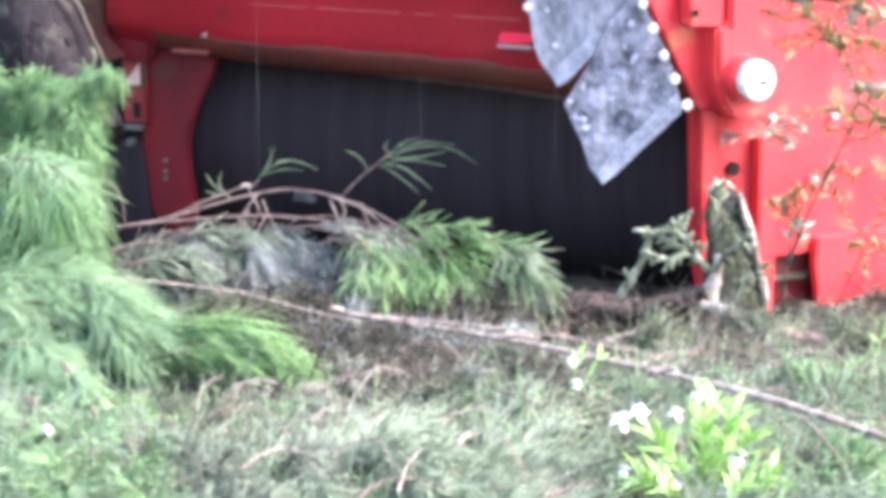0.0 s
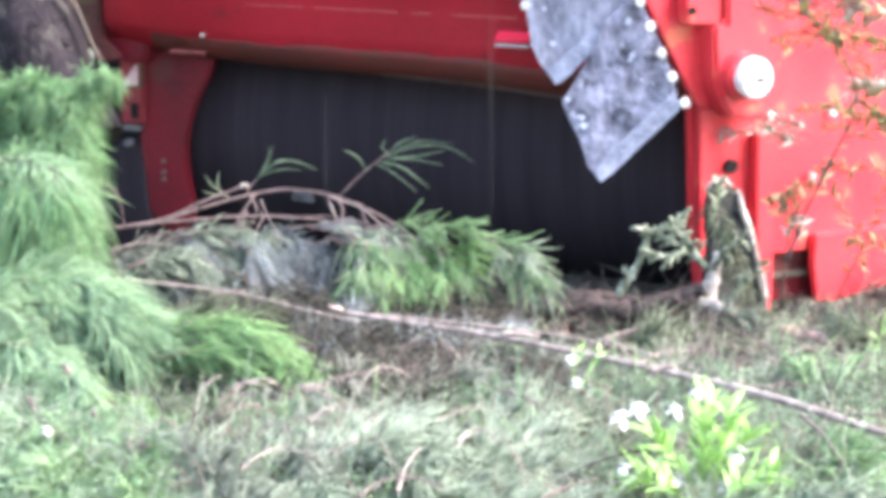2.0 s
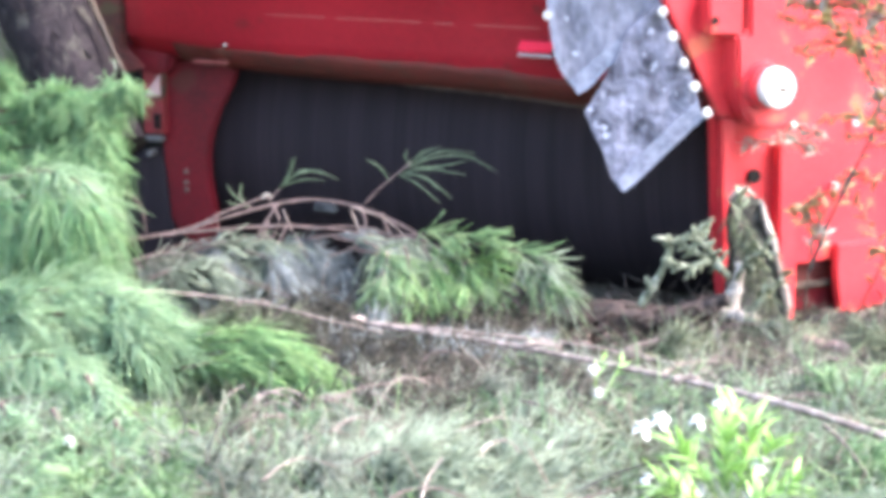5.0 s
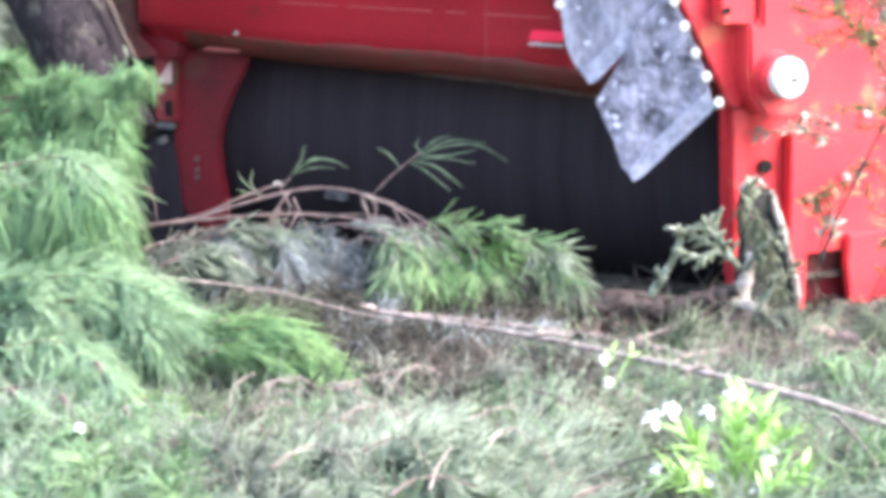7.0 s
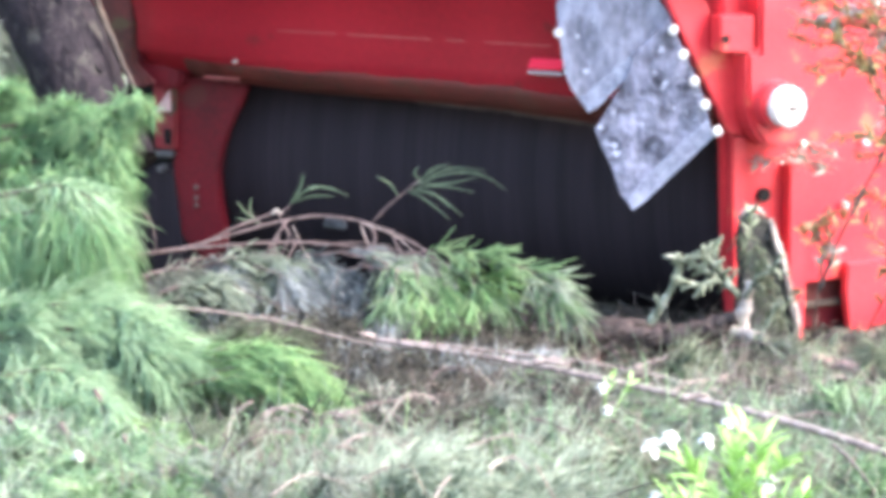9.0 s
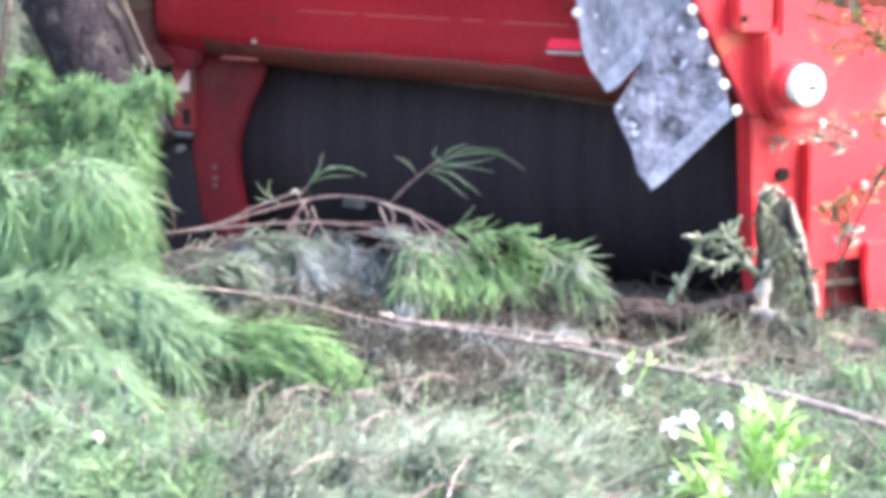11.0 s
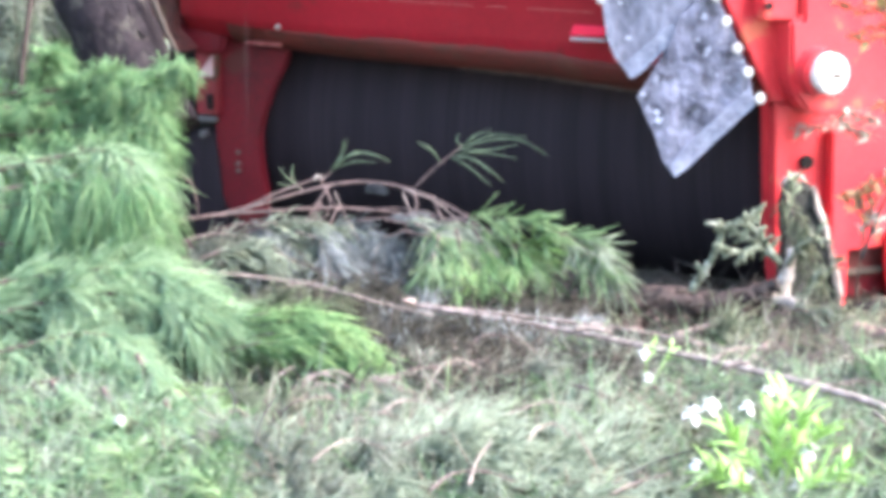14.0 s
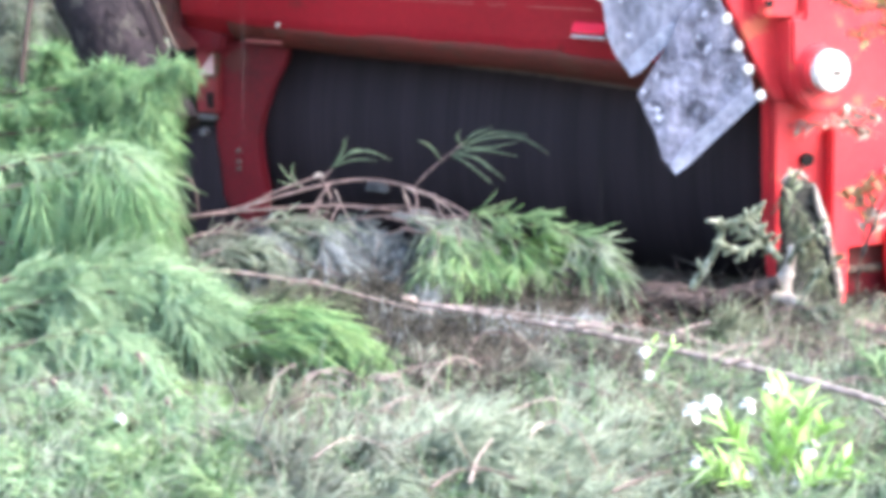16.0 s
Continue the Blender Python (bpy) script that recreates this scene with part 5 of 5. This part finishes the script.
sprays = [
    ([(-0.022, 7.647, 0.141), (0.088, 7.493, 0.144), (0.208, 7.286, 0.148), (0.331, 6.954, 0.154)], NEEDLE_SAGE),
    ([(0.106, 7.647, 0.141), (0.274, 7.403, 0.146), (0.414, 7.117, 0.151), (0.486, 6.849, 0.156)], NEEDLE_SAGE),
    ([(0.341, 7.524, 0.143), (0.531, 7.524, 0.143), (0.694, 7.403, 0.146), (0.824, 7.172, 0.150)], NEEDLE_SAGE), ([(-0.875, 7.117, 0.151), (-0.908, 6.901, 0.155), (-0.940, 6.697, 0.160), (-0.949, 6.455, 0.165)], NEEDLE),
    ([(-0.845, 7.117, 0.151), (-0.772, 6.849, 0.156), (-0.718, 6.598, 0.162), (-0.680, 6.363, 0.168)], NEEDLE), ([(-0.806, 7.172, 0.150), (-0.680, 6.954, 0.154), (-0.572, 6.697, 0.160), (-0.498, 6.455, 0.165)], NEEDLE_SAGE),
    ([(-1.228, 7.775, 0.139), (-1.148, 7.344, 0.147), (-1.106, 6.954, 0.154), (-1.067, 6.598, 0.162)], NEEDLE_PALE), ([(-1.057, 7.585, 0.142), (-0.995, 7.229, 0.149), (-0.981, 6.901, 0.155), (-0.961, 6.647, 0.161)], NEEDLE_PALE),
    ([(-1.359, 7.585, 0.142), (-1.274, 7.172, 0.150), (-1.240, 6.798, 0.158), (-1.195, 6.455, 0.165)], NEEDLE_PALE), ([(-0.270, 6.954, 0.154), (-0.121, 6.798, 0.158), (0.023, 6.747, 0.159), (0.164, 6.697, 0.160)], NEEDLE_SAGE),
    ([(0.167, 6.798, 0.158), (0.308, 6.747, 0.159), (0.416, 6.647, 0.161), (0.504, 6.503, 0.164)], NEEDLE_SAGE), ([(0.830, 6.954, 0.154), (0.934, 6.849, 0.156), (1.013, 6.697, 0.160), (1.069, 6.503, 0.164)], NEEDLE),
    ([(1.019, 7.906, 0.137), (1.122, 7.807, 0.138), (1.226, 7.743, 0.140), (1.330, 7.585, 0.142)], NEEDLE), ([(-0.545, 7.117, 0.151), (-0.443, 6.901, 0.155), (-0.374, 6.697, 0.160), (-0.334, 6.455, 0.165)], NEEDLE_SAGE),
    ([(-0.202, 6.647, 0.161), (-0.061, 6.574, 0.163), (0.077, 6.526, 0.164), (0.213, 6.455, 0.165)], NEEDLE_SAGE), ([(0.762, 6.598, 0.162), (0.882, 6.550, 0.163), (0.986, 6.503, 0.164), (1.068, 6.409, 0.166)], NEEDLE_SAGE),
    ([(-0.413, 7.000, 0.135), (-0.295, 7.000, 0.181), (-0.177, 7.000, 0.196), (-0.073, 6.950, 0.189)], NEEDLE_SAGE), ([(-0.340, 6.700, 0.139), (-0.256, 6.750, 0.182), (-0.142, 6.750, 0.205), (-0.042, 6.700, 0.198)], NEEDLE_SAGE), ([(-0.322, 6.950, 0.166), (-0.218, 6.900, 0.166), (-0.145, 6.850, 0.136), (-0.100, 6.750, 0.108)], NEEDLE_SAGE), ([(0.029, 6.800, 0.137), (0.130, 6.850, 0.166), (0.231, 6.850, 0.181), (0.316, 6.800, 0.167)], NEEDLE_SAGE)]
for i, (line, tone) in enumerate(sprays):
    if tone == NEEDLE_SAGE and i % 3 and i < 13:
        tone = NEEDLE_DULL if i % 3 == 1 else NEEDLE_GREY
    brush("pine_spray", "wet pine spray spread over the brush litter", line, 0.004, tone, count=560, sides=10, side_len=0.17, length=0.17, droop=0.3, spread=0.42, width=0.0055, curl=0.3, seed=300 + i, rings=FINE)
litter("needle_litter", "tangled grey-green needle litter over the ground", NEEDLE_GREY, 20000, 1, (-1.9, 2.1, 6.4, 8.0))
litter("needle_litter", "tangled olive needle litter over the ground", NEEDLE_DULL, 17000, 2, (-1.9, 2.1, 6.4, 8.4))
litter("needle_litter", "brown dead needles and shreds over the ground", NEEDLE_BROWN, 10000, 3, (-2.2, 2.2, 6.4, 9.4), rise=0.03)
litter("needle_litter", "pale sage needles lying loose over the ground", NEEDLE_SAGE, 14000, 21, (-1.3, 1.7, 6.3, 7.45), length=0.16, clump=22, width=0.0058, rise=0.11, curl=0.8)
litter("needle_litter", "pale green needles over the ground", NEEDLE, 19000, 8, (-1.9, 2.1, 6.4, 7.9))
litter("needle_litter", "patch of brown shredded bark and needles", NEEDLE_PEAT_SHADE, 5000, 9, (-0.5, 0.25, 7.7, 8.5), rise=0.09)
litter("needle_litter", "patch of dark wilted needles", NEEDLE_PEAT_SHADE, 4500, 10, (-0.75, 0.1, 7.75, 8.6), rise=0.1)
litter("needle_litter", "dark wilted needles near the machine", NEEDLE_PEAT_SHADE, 5500, 11, (-1.2, 2.1, 7.9, 8.6), rise=0.03)
litter("needle_litter", "patch of dead brown needles and stems", NEEDLE_PEAT_SHADE, 2600, 14, (-0.55, 0.02, 7.45, 8.15), rise=0.13)
# this strip is darkened for the shade below the machine's skirt
litter("needle_litter", "dark needles standing in for shade under the red panel", NEEDLE_PEAT_SHADE, 7500, 15, (0.95, 1.9, 8.1, 9.2), length=0.12, rise=0.0)
# the gap's shade is put into the colour of these brown needles
litter("needle_litter", "dark brown needles painted with the shade of a gap under boughs", NEEDLE_PEAT_SHADE, 900, 16, (-0.97, -0.78, 7.38, 7.55), length=0.1, rise=0.1)
HOOK = ((0, 0.7), (0.3, 1.0), (0.55, 1.0), (0.8, 0.8))
litter("needle_litter", "pale green needles lying loose by the weeds", NEEDLE_PALE, 5000, 22, (0.5, 1.7, 6.3, 7.6), length=0.16, clump=22, width=0.0058, rise=0.11, curl=0.8)
litter("curled_shreds", "pale curled shreds of needles and bark on the litter", NEEDLE_SAGE, 2400, 41, (-0.85, 1.6, 6.5, 7.6), length=0.11, clump=9, width=0.0062, rise=0.12, curl=1.5, rings=HOOK)
litter("curled_shreds", "straw-brown curled shreds on the litter", NEEDLE_STRAW, 2600, 42, (-0.9, 1.6, 6.5, 7.3), length=0.12, clump=10, width=0.006, rise=0.11, curl=1.4, rings=HOOK)
litter("curled_shreds", "green curled needles on the litter", NEEDLE, 2000, 43, (-0.85, 1.6, 6.5, 7.6), length=0.12, clump=10, width=0.006, rise=0.12, curl=1.3, rings=HOOK)
litter("curled_shreds", "brown curled shreds of bark on the litter", NEEDLE_BROWN, 2600, 44, (-0.7, 1.4, 6.8, 8.0), length=0.12, clump=8, width=0.006, rise=0.12, curl=1.4, rings=HOOK)
litter("bark_chips", "brown chips of bark by the rotor", BARK_CHIP, 500, 12, (0.3, 0.78, 8.42, 8.75), length=0.055, width=0.015, rise=0.08)
litter("grass", "pale green grass and needles behind the trunk", NEEDLE, 18000, 4, (-3.0, -1.5, 9.3, 12.5), length=0.25, rise=0.25)

for i, (p, q, r) in enumerate([((-1.968, 10.400, 0.470), (-1.791, 10.400, 0.642), (-1.576, 10.400, 0.727)), ((-2.058, 10.700, 0.682), (-1.835, 10.700, 0.814), (-1.635, 10.700, 0.944)), ((-2.085, 10.900, 0.919), (-1.905, 10.900, 1.007), (-1.702, 10.900, 1.139)), ((-2.021, 10.200, 0.356), (-1.809, 10.200, 0.420), (-1.596, 10.200, 0.505)), ((-1.740, 10.300, 0.444), (-1.752, 10.300, 0.700), (-1.720, 10.300, 0.995)), ((-1.835, 10.000, 0.457), (-1.842, 10.000, 0.788), (-1.806, 10.000, 1.155))]):
    brush("shrub", "green shrub branch behind the trunk", [p, q, r], 0.006, NEEDLE_GREY if i % 2 else NEEDLE_MID, count=1500, sides=18, side_len=0.35, length=0.12, droop=0.4, spread=0.7, seed=90 + i, group="shrubs")

# ---- broad-leaved weeds and twigs ----
LEAF_A = leaf_mesh("leaf", 0.088, 0.017, 0.35, LEAF)
LEAF_B = leaf_mesh("leaf", 0.05, 0.020, 0.2, LEAF_OLIVE)
LEAF_D = leaf_mesh("leaf", 0.034, 0.016, 0.2, LEAF_HAZE)
LEAF_P = leaf_mesh("leaf", 0.05, 0.022, 0.3, LEAF_PALE)
LEAF_C = leaf_mesh("leaf", 0.04, 0.017, 0.2, LEAF_RUST)
leafy("weed", "bright yellow-green leafy weed in the litter", "plant", [
    [(0.628, 6.600, 0.142), (0.640, 6.620, 0.223), (0.651, 6.640, 0.297), (0.660, 6.660, 0.364)],
    [(0.657, 6.650, 0.101), (0.651, 6.700, 0.233), (0.669, 6.750, 0.365)], [(0.637, 6.600, 0.132), (0.580, 6.600, 0.234), (0.509, 6.600, 0.300)],
    [(0.670, 6.650, 0.116), (0.724, 6.650, 0.219), (0.765, 6.650, 0.292)], [(0.669, 6.500, 0.151), (0.737, 6.500, 0.208), (0.805, 6.500, 0.237)],
    [(0.614, 6.500, 0.151), (0.545, 6.500, 0.194), (0.475, 6.500, 0.223)], [(0.659, 6.600, 0.118), (0.690, 6.600, 0.264), (0.702, 6.600, 0.350)]], LEAF_A, 30, LEAF, seed=5, scale=(0.45, 1.15), up=0.7)
leafy("weed", "small bright green weed in the litter", "plant", [[(0.368, 7.600, 0.155), (0.375, 7.600, 0.221), (0.399, 7.600, 0.262)], [(0.390, 7.550, 0.152), (0.420, 7.550, 0.218), (0.439, 7.550, 0.259)]], LEAF_A, 4, LEAF, seed=6, up=0.5, scale=(0.4, 0.7))
leafy("weed", "small bright green weed by the cut stump", "plant", [[(1.172, 7.800, 0.064), (1.186, 7.800, 0.132), (1.218, 7.800, 0.166)], [(1.251, 7.900, 0.104), (1.281, 7.900, 0.207), (1.295, 7.900, 0.275)]], LEAF_A, 6, LEAF, seed=7, up=0.3, scale=(0.5, 0.8))
leafy("leafy_twig", "thin twig with small rusty leaves before the red panel", "twig", [
    [(1.044, 8.400, 0.129), (1.067, 8.300, 0.456), (1.124, 8.300, 0.561), (1.205, 8.300, 0.701), (1.267, 8.300, 0.891)], [(1.221, 8.300, 0.718), (1.289, 8.300, 0.735), (1.389, 8.300, 0.805)],
    [(1.067, 8.300, 0.456), (1.039, 8.300, 0.509), (1.055, 8.300, 0.561)], [(1.201, 8.400, 0.147), (1.300, 8.300, 0.421), (1.361, 8.300, 0.631)]], LEAF_C, 10, TWIG_DARK, seed=9, r=0.0035, scale=(0.8, 1.5))
leafy("leafy_twig", "clump of orange leaves on a thin brown twig", "twig", [
    [(1.080, 8.300, 0.403), (1.066, 8.300, 0.465), (1.030, 8.300, 0.544)], [(1.101, 8.300, 0.456), (1.074, 8.300, 0.509), (1.075, 8.300, 0.570)], [(1.058, 8.300, 0.456), (1.014, 8.300, 0.500), (0.991, 8.300, 0.526)]], LEAF_C, 12, TWIG, seed=21, r=0.003, scale=(0.6, 1.2))
leafy("leafy_twig", "clump of withered grey leaves on a thin twig", "twig", [
    [(1.051, 8.300, 0.386), (1.059, 8.300, 0.430), (1.078, 8.300, 0.465)], [(1.069, 8.300, 0.377), (1.090, 8.300, 0.421), (1.101, 8.300, 0.456)]], LEAF_P, 9, TWIG, seed=22, r=0.003, scale=(0.5, 1.0))
leafy("leafy_twig", "thin twig with small olive leaves before the red panel", "twig", [
    [(1.431, 8.300, 0.579), (1.321, 8.300, 0.805), (1.228, 8.300, 1.045), (1.186, 8.300, 1.282)], [(1.447, 8.300, 1.045), (1.276, 8.300, 1.113), (1.071, 8.300, 1.198), (0.969, 8.300, 1.248)],
    [(1.442, 8.300, 1.181), (1.271, 8.300, 1.248), (1.067, 8.300, 1.333)], [(1.248, 8.300, 0.942), (1.160, 8.300, 1.045), (1.073, 8.300, 1.113)],
    [(1.452, 8.300, 0.925), (1.314, 8.300, 0.994), (1.177, 8.300, 1.028), (1.026, 8.300, 0.994)], [(1.459, 8.300, 0.735), (1.338, 8.300, 0.787), (1.253, 8.300, 0.779), (1.167, 8.300, 0.822)]], LEAF_D, 34, TWIG, seed=10, r=0.003, scale=(0.8, 1.5))
leafy("leafy_twig", "drooping twig with pale olive leaves before the red panel", "twig", [
    [(1.470, 8.350, 1.106), (1.315, 8.350, 1.174), (1.162, 8.350, 1.191), (1.011, 8.350, 1.140)], [(1.475, 8.350, 0.986), (1.336, 8.350, 1.072), (1.216, 8.350, 1.106)], [(1.396, 8.350, 0.830), (1.326, 8.350, 0.865), (1.233, 8.350, 0.848)]], LEAF_P, 22, TWIG, seed=13, r=0.003, scale=(0.8, 1.4))
leafy("leafy_twig", "fine twig with orange and olive leaves before the red panel", "twig", [
    [(1.480, 8.350, 0.410), (1.388, 8.350, 0.568), (1.309, 8.350, 0.621), (1.232, 8.350, 0.604)], [(1.472, 8.350, 0.621), (1.366, 8.350, 0.709), (1.294, 8.350, 0.813), (1.299, 8.350, 0.917)],
    [(1.480, 8.350, 0.865), (1.374, 8.350, 0.951), (1.286, 8.350, 1.037), (1.132, 8.350, 1.055)], [(1.466, 8.350, 1.208), (1.345, 8.350, 1.293), (1.175, 8.350, 1.310)],
    [(1.333, 8.400, 0.147), (1.297, 8.380, 0.331), (1.238, 8.360, 0.478), (1.129, 8.350, 0.586)], [(1.415, 8.350, 0.321), (1.326, 8.350, 0.374), (1.256, 8.350, 0.392)]], LEAF_C, 18, TWIG, seed=15, r=0.0028, scale=(0.7, 1.5))
leafy("leafy_twig", "dense olive twig hanging before the red panel", "twig", [
    [(1.459, 8.400, 1.184), (1.286, 8.400, 1.253), (1.081, 8.400, 1.270), (0.878, 8.400, 1.236)], [(1.455, 8.400, 1.287), (1.250, 8.400, 1.321), (1.046, 8.400, 1.329), (0.860, 8.400, 1.304)],
    [(1.461, 8.400, 1.116), (1.289, 8.400, 1.159), (1.118, 8.400, 1.184), (0.983, 8.400, 1.150)], [(1.465, 8.400, 1.030), (1.343, 8.400, 1.082), (1.223, 8.400, 1.107), (1.103, 8.400, 1.099)]], LEAF_P, 20, TWIG, seed=17, r=0.003, scale=(0.6, 1.3))
leafy("leafy_twig", "twig with small yellow-olive leaves hanging before the red panel", "twig", [
    [(1.454, 8.380, 1.221), (1.265, 8.380, 1.281), (1.097, 8.380, 1.238), (0.996, 8.380, 1.204)], [(1.459, 8.380, 1.084), (1.321, 8.380, 1.136), (1.167, 8.380, 1.153), (1.049, 8.380, 1.119)]], LEAF_D, 30, TWIG, seed=18, r=0.003, scale=(0.7, 1.4))
leafy("leafy_twig", "fine twig with many tiny pale olive leaves before the red panel", "twig", [[(1.258, 8.360, 1.062), (1.156, 8.360, 1.088), (1.037, 8.360, 1.080), (0.952, 8.360, 1.105)], [(1.261, 8.360, 0.976), (1.175, 8.360, 1.011), (1.073, 8.360, 1.028), (1.005, 8.360, 1.002)], [(1.257, 8.360, 1.113), (1.120, 8.360, 1.139), (0.985, 8.360, 1.148)]], LEAF_D, 46, TWIG, seed=31, r=0.0025, scale=(0.4, 0.9))
leafy("leafy_twig", "fine twig with tiny yellow-olive leaves hanging before the red panel", "twig", [[(1.266, 8.360, 0.821), (1.199, 8.360, 0.795), (1.130, 8.360, 0.804), (1.080, 8.360, 0.778)], [(1.270, 8.360, 0.699), (1.218, 8.360, 0.743), (1.166, 8.360, 0.734)], [(1.273, 8.360, 0.612), (1.204, 8.360, 0.629), (1.136, 8.360, 0.594)], [(1.265, 8.360, 0.873), (1.211, 8.360, 0.942), (1.175, 8.360, 1.028)]], LEAF_D, 26, TWIG, seed=32, r=0.0025, scale=(0.4, 1.0))
leafy("leafy_twig", "twig with withered grey leaves caught on the red panel", "twig", [[(1.188, 8.950, 0.585), (1.096, 8.950, 0.613), (0.985, 8.950, 0.613), (0.912, 8.950, 0.604)], [(1.206, 8.950, 0.613), (1.150, 8.950, 0.641), (1.058, 8.950, 0.665)], [(1.170, 8.950, 0.572), (1.115, 8.950, 0.594), (1.022, 8.950, 0.635)]], LEAF_P, 38, TWIG, seed=11, r=0.003, scale=(0.4, 0.95))
brush("pine_branch", "small olive spray caught on the mossy slab", [(0.835, 8.680, 0.491), (0.880, 8.660, 0.394), (0.925, 8.640, 0.289), (0.979, 8.620, 0.164)], 0.004, NEEDLE_DULL, count=170, sides=8, side_len=0.08, length=0.07, droop=0.5, spread=0.9, width=0.006, seed=77)
brush("pine_branch", "small olive spray at the foot of the slab", [(0.786, 8.450, 0.116), (0.891, 8.450, 0.134), (0.992, 8.400, 0.102), (1.078, 8.380, 0.080)], 0.004, NEEDLE_DULL, count=260, sides=9, side_len=0.12, length=0.10, droop=0.4, spread=0.8, width=0.006, seed=78)


def lichen_twig(label, lines, r, stubs, seed):
    """A stiff twig crusted with lichen, with short blunt spurs along it."""
    rng = np.random.default_rng(seed)
    jag = random.Random(seed)
    ob = thing("lichen_twig", label, "twig", group="lichened twigs")
    for pts in lines:
        l = curve(pts, 14)
        bm = bmesh.new()
        add_tube(bm, l, r, r * 0.6, 7, 0.3, jag)
        part("stem", bm, LICHEN, ob)
        for _ in range(stubs):
            k = int(rng.integers(2, 13))
            w = rng.normal(size=3) * (1, 0.5, 1) + (l[k] - l[k - 1]) / np.linalg.norm(l[k] - l[k - 1])
            w *= rng.uniform(0.025, 0.055) / np.linalg.norm(w)
            bm = bmesh.new()
            add_tube(bm, np.array([l[k], l[k] + w * 0.5 + (0, 0, 0.003), l[k] + w]), r * 0.75, r * 0.4, 6, 0.3, jag)
            part("spur", bm, LICHEN, ob)


lichen_twig("thick pale lichened twig leaning beside the rotor", [[(0.557, 8.620, 0.143), (0.595, 8.620, 0.213), (0.632, 8.620, 0.277), (0.652, 8.620, 0.342), (0.642, 8.620, 0.382)]], 0.015, 9, 3)
lichen_twig("forked grey-green lichened twig beside the rotor", [[(0.843, 8.600, 0.245), (0.776, 8.600, 0.300), (0.704, 8.600, 0.346), (0.632, 8.600, 0.368)], [(0.821, 8.600, 0.264), (0.765, 8.590, 0.348), (0.701, 8.580, 0.396)], [(0.722, 8.600, 0.337), (0.739, 8.600, 0.383), (0.774, 8.600, 0.423)], [(0.774, 8.580, 0.305), (0.711, 8.570, 0.289), (0.649, 8.570, 0.302)]], 0.0125, 11, 4)
lichen_twig("small green lichened twig across the mossy slab", [[(0.859, 8.580, 0.245), (0.888, 8.570, 0.307), (0.931, 8.560, 0.333), (0.972, 8.560, 0.333)], [(0.877, 8.500, 0.114), (0.923, 8.500, 0.187), (0.953, 8.500, 0.260)], [(0.907, 8.450, 0.118), (0.956, 8.420, 0.135), (1.033, 8.400, 0.113)]], 0.0085, 5, 5)
leafy("leafy_twig", "olive twig hanging over the mossy slab", "twig", [[(0.868, 8.600, 0.243), (0.902, 8.600, 0.335), (0.955, 8.600, 0.344)], [(0.852, 8.650, 0.378), (0.877, 8.650, 0.452), (0.867, 8.650, 0.506)], [(0.901, 8.550, 0.145), (0.971, 8.550, 0.218), (1.005, 8.550, 0.273)], [(0.879, 8.500, 0.121), (1.004, 8.500, 0.085), (1.128, 8.500, 0.103)]], LEAF_B, 8, LEAF_OLIVE, seed=14, r=0.004)


def flower(label, at, size, seed):
    rng = random.Random(seed)
    ob = thing("flower", label, "flower", Matrix.Translation(at), group="white flowers")
    petal = leaf_mesh("petal", size * 0.95, size * 0.9, 0.35, PETAL)
    for i in range(5):
        a = 2 * math.pi * i / 5 + rng.uniform(-0.3, 0.3)
        hang("petal", petal, None, ob, "", aim((0, 0, 0), (math.cos(a) * 0.8, -0.4, math.sin(a) + 0.5)))


for i, (at, size) in enumerate([((0.455, 6.850, 0.269), 0.035), ((0.498, 6.850, 0.292), 0.03), ((0.592, 6.850, 0.287), 0.026), ((-1.025, 6.950, 0.216), 0.019), ((0.358, 7.500, 0.251), 0.02), ((0.371, 7.500, 0.183), 0.02), ((0.731, 6.650, 0.236), 0.03), ((0.707, 6.600, 0.161), 0.035), ((0.580, 6.600, 0.191), 0.024), ((0.447, 6.600, 0.217), 0.022), ((0.644, 6.850, 0.336), 0.02)]):
    flower("small white flower in the brush litter", at, size, i)


# ---- rain ----
def rain():
    rng = random.Random(12)
    made = []
    for i in range(10):
        bm = bmesh.new()
        for _ in range(2):
            x, y, z, w, h = rng.uniform(-1.2, 1.2), rng.uniform(7.0, 8.3), rng.uniform(-0.3, 0.3), rng.uniform(0.007, 0.013), rng.uniform(0.5, 0.95)
            tilt = rng.uniform(-0.006, 0.006)
            line = np.array([(x + tilt * s, y, z + h * 0.5 * s) for s in (0, 0.3, 0.7, 1, 1.3, 1.7, 2)])
            add_tube(bm, line[:4], w * 0.06, w * 0.5, 6)
            add_tube(bm, line[3:], w * 0.5, w * 0.06, 6)
        made.append((tagged(part("rain_streaks", bm, RAIN), "thin pale streaks of falling rain", "rain", "falling rain", "stuff"), rng.uniform(0.4, 0.56), rng.uniform(0, 0.5)))
    return made


RAIN_SETS = rain()


def motions():
    """Each set of drops falls into the ground, and the next drops follow from above."""
    for ob, period, late in RAIN_SETS:
        t, rows = -late, []
        while t < 16.6:
            rows += [(t, pose(0, 0, 2.2)), (t + period - 0.04, pose(0, 0, -1.6))]
            t += period
        keep = [r for r in rows if 0.0 < r[0] < 16.0]
        walk(ob, [(0.0, pose(0, 0, 2.2 - 3.4 * min(late / period, 1)))] + keep + [(16.0, pose(0, 0, 2.2 - 3.8 * ((16.0 + late) % period) / period))])


motions()
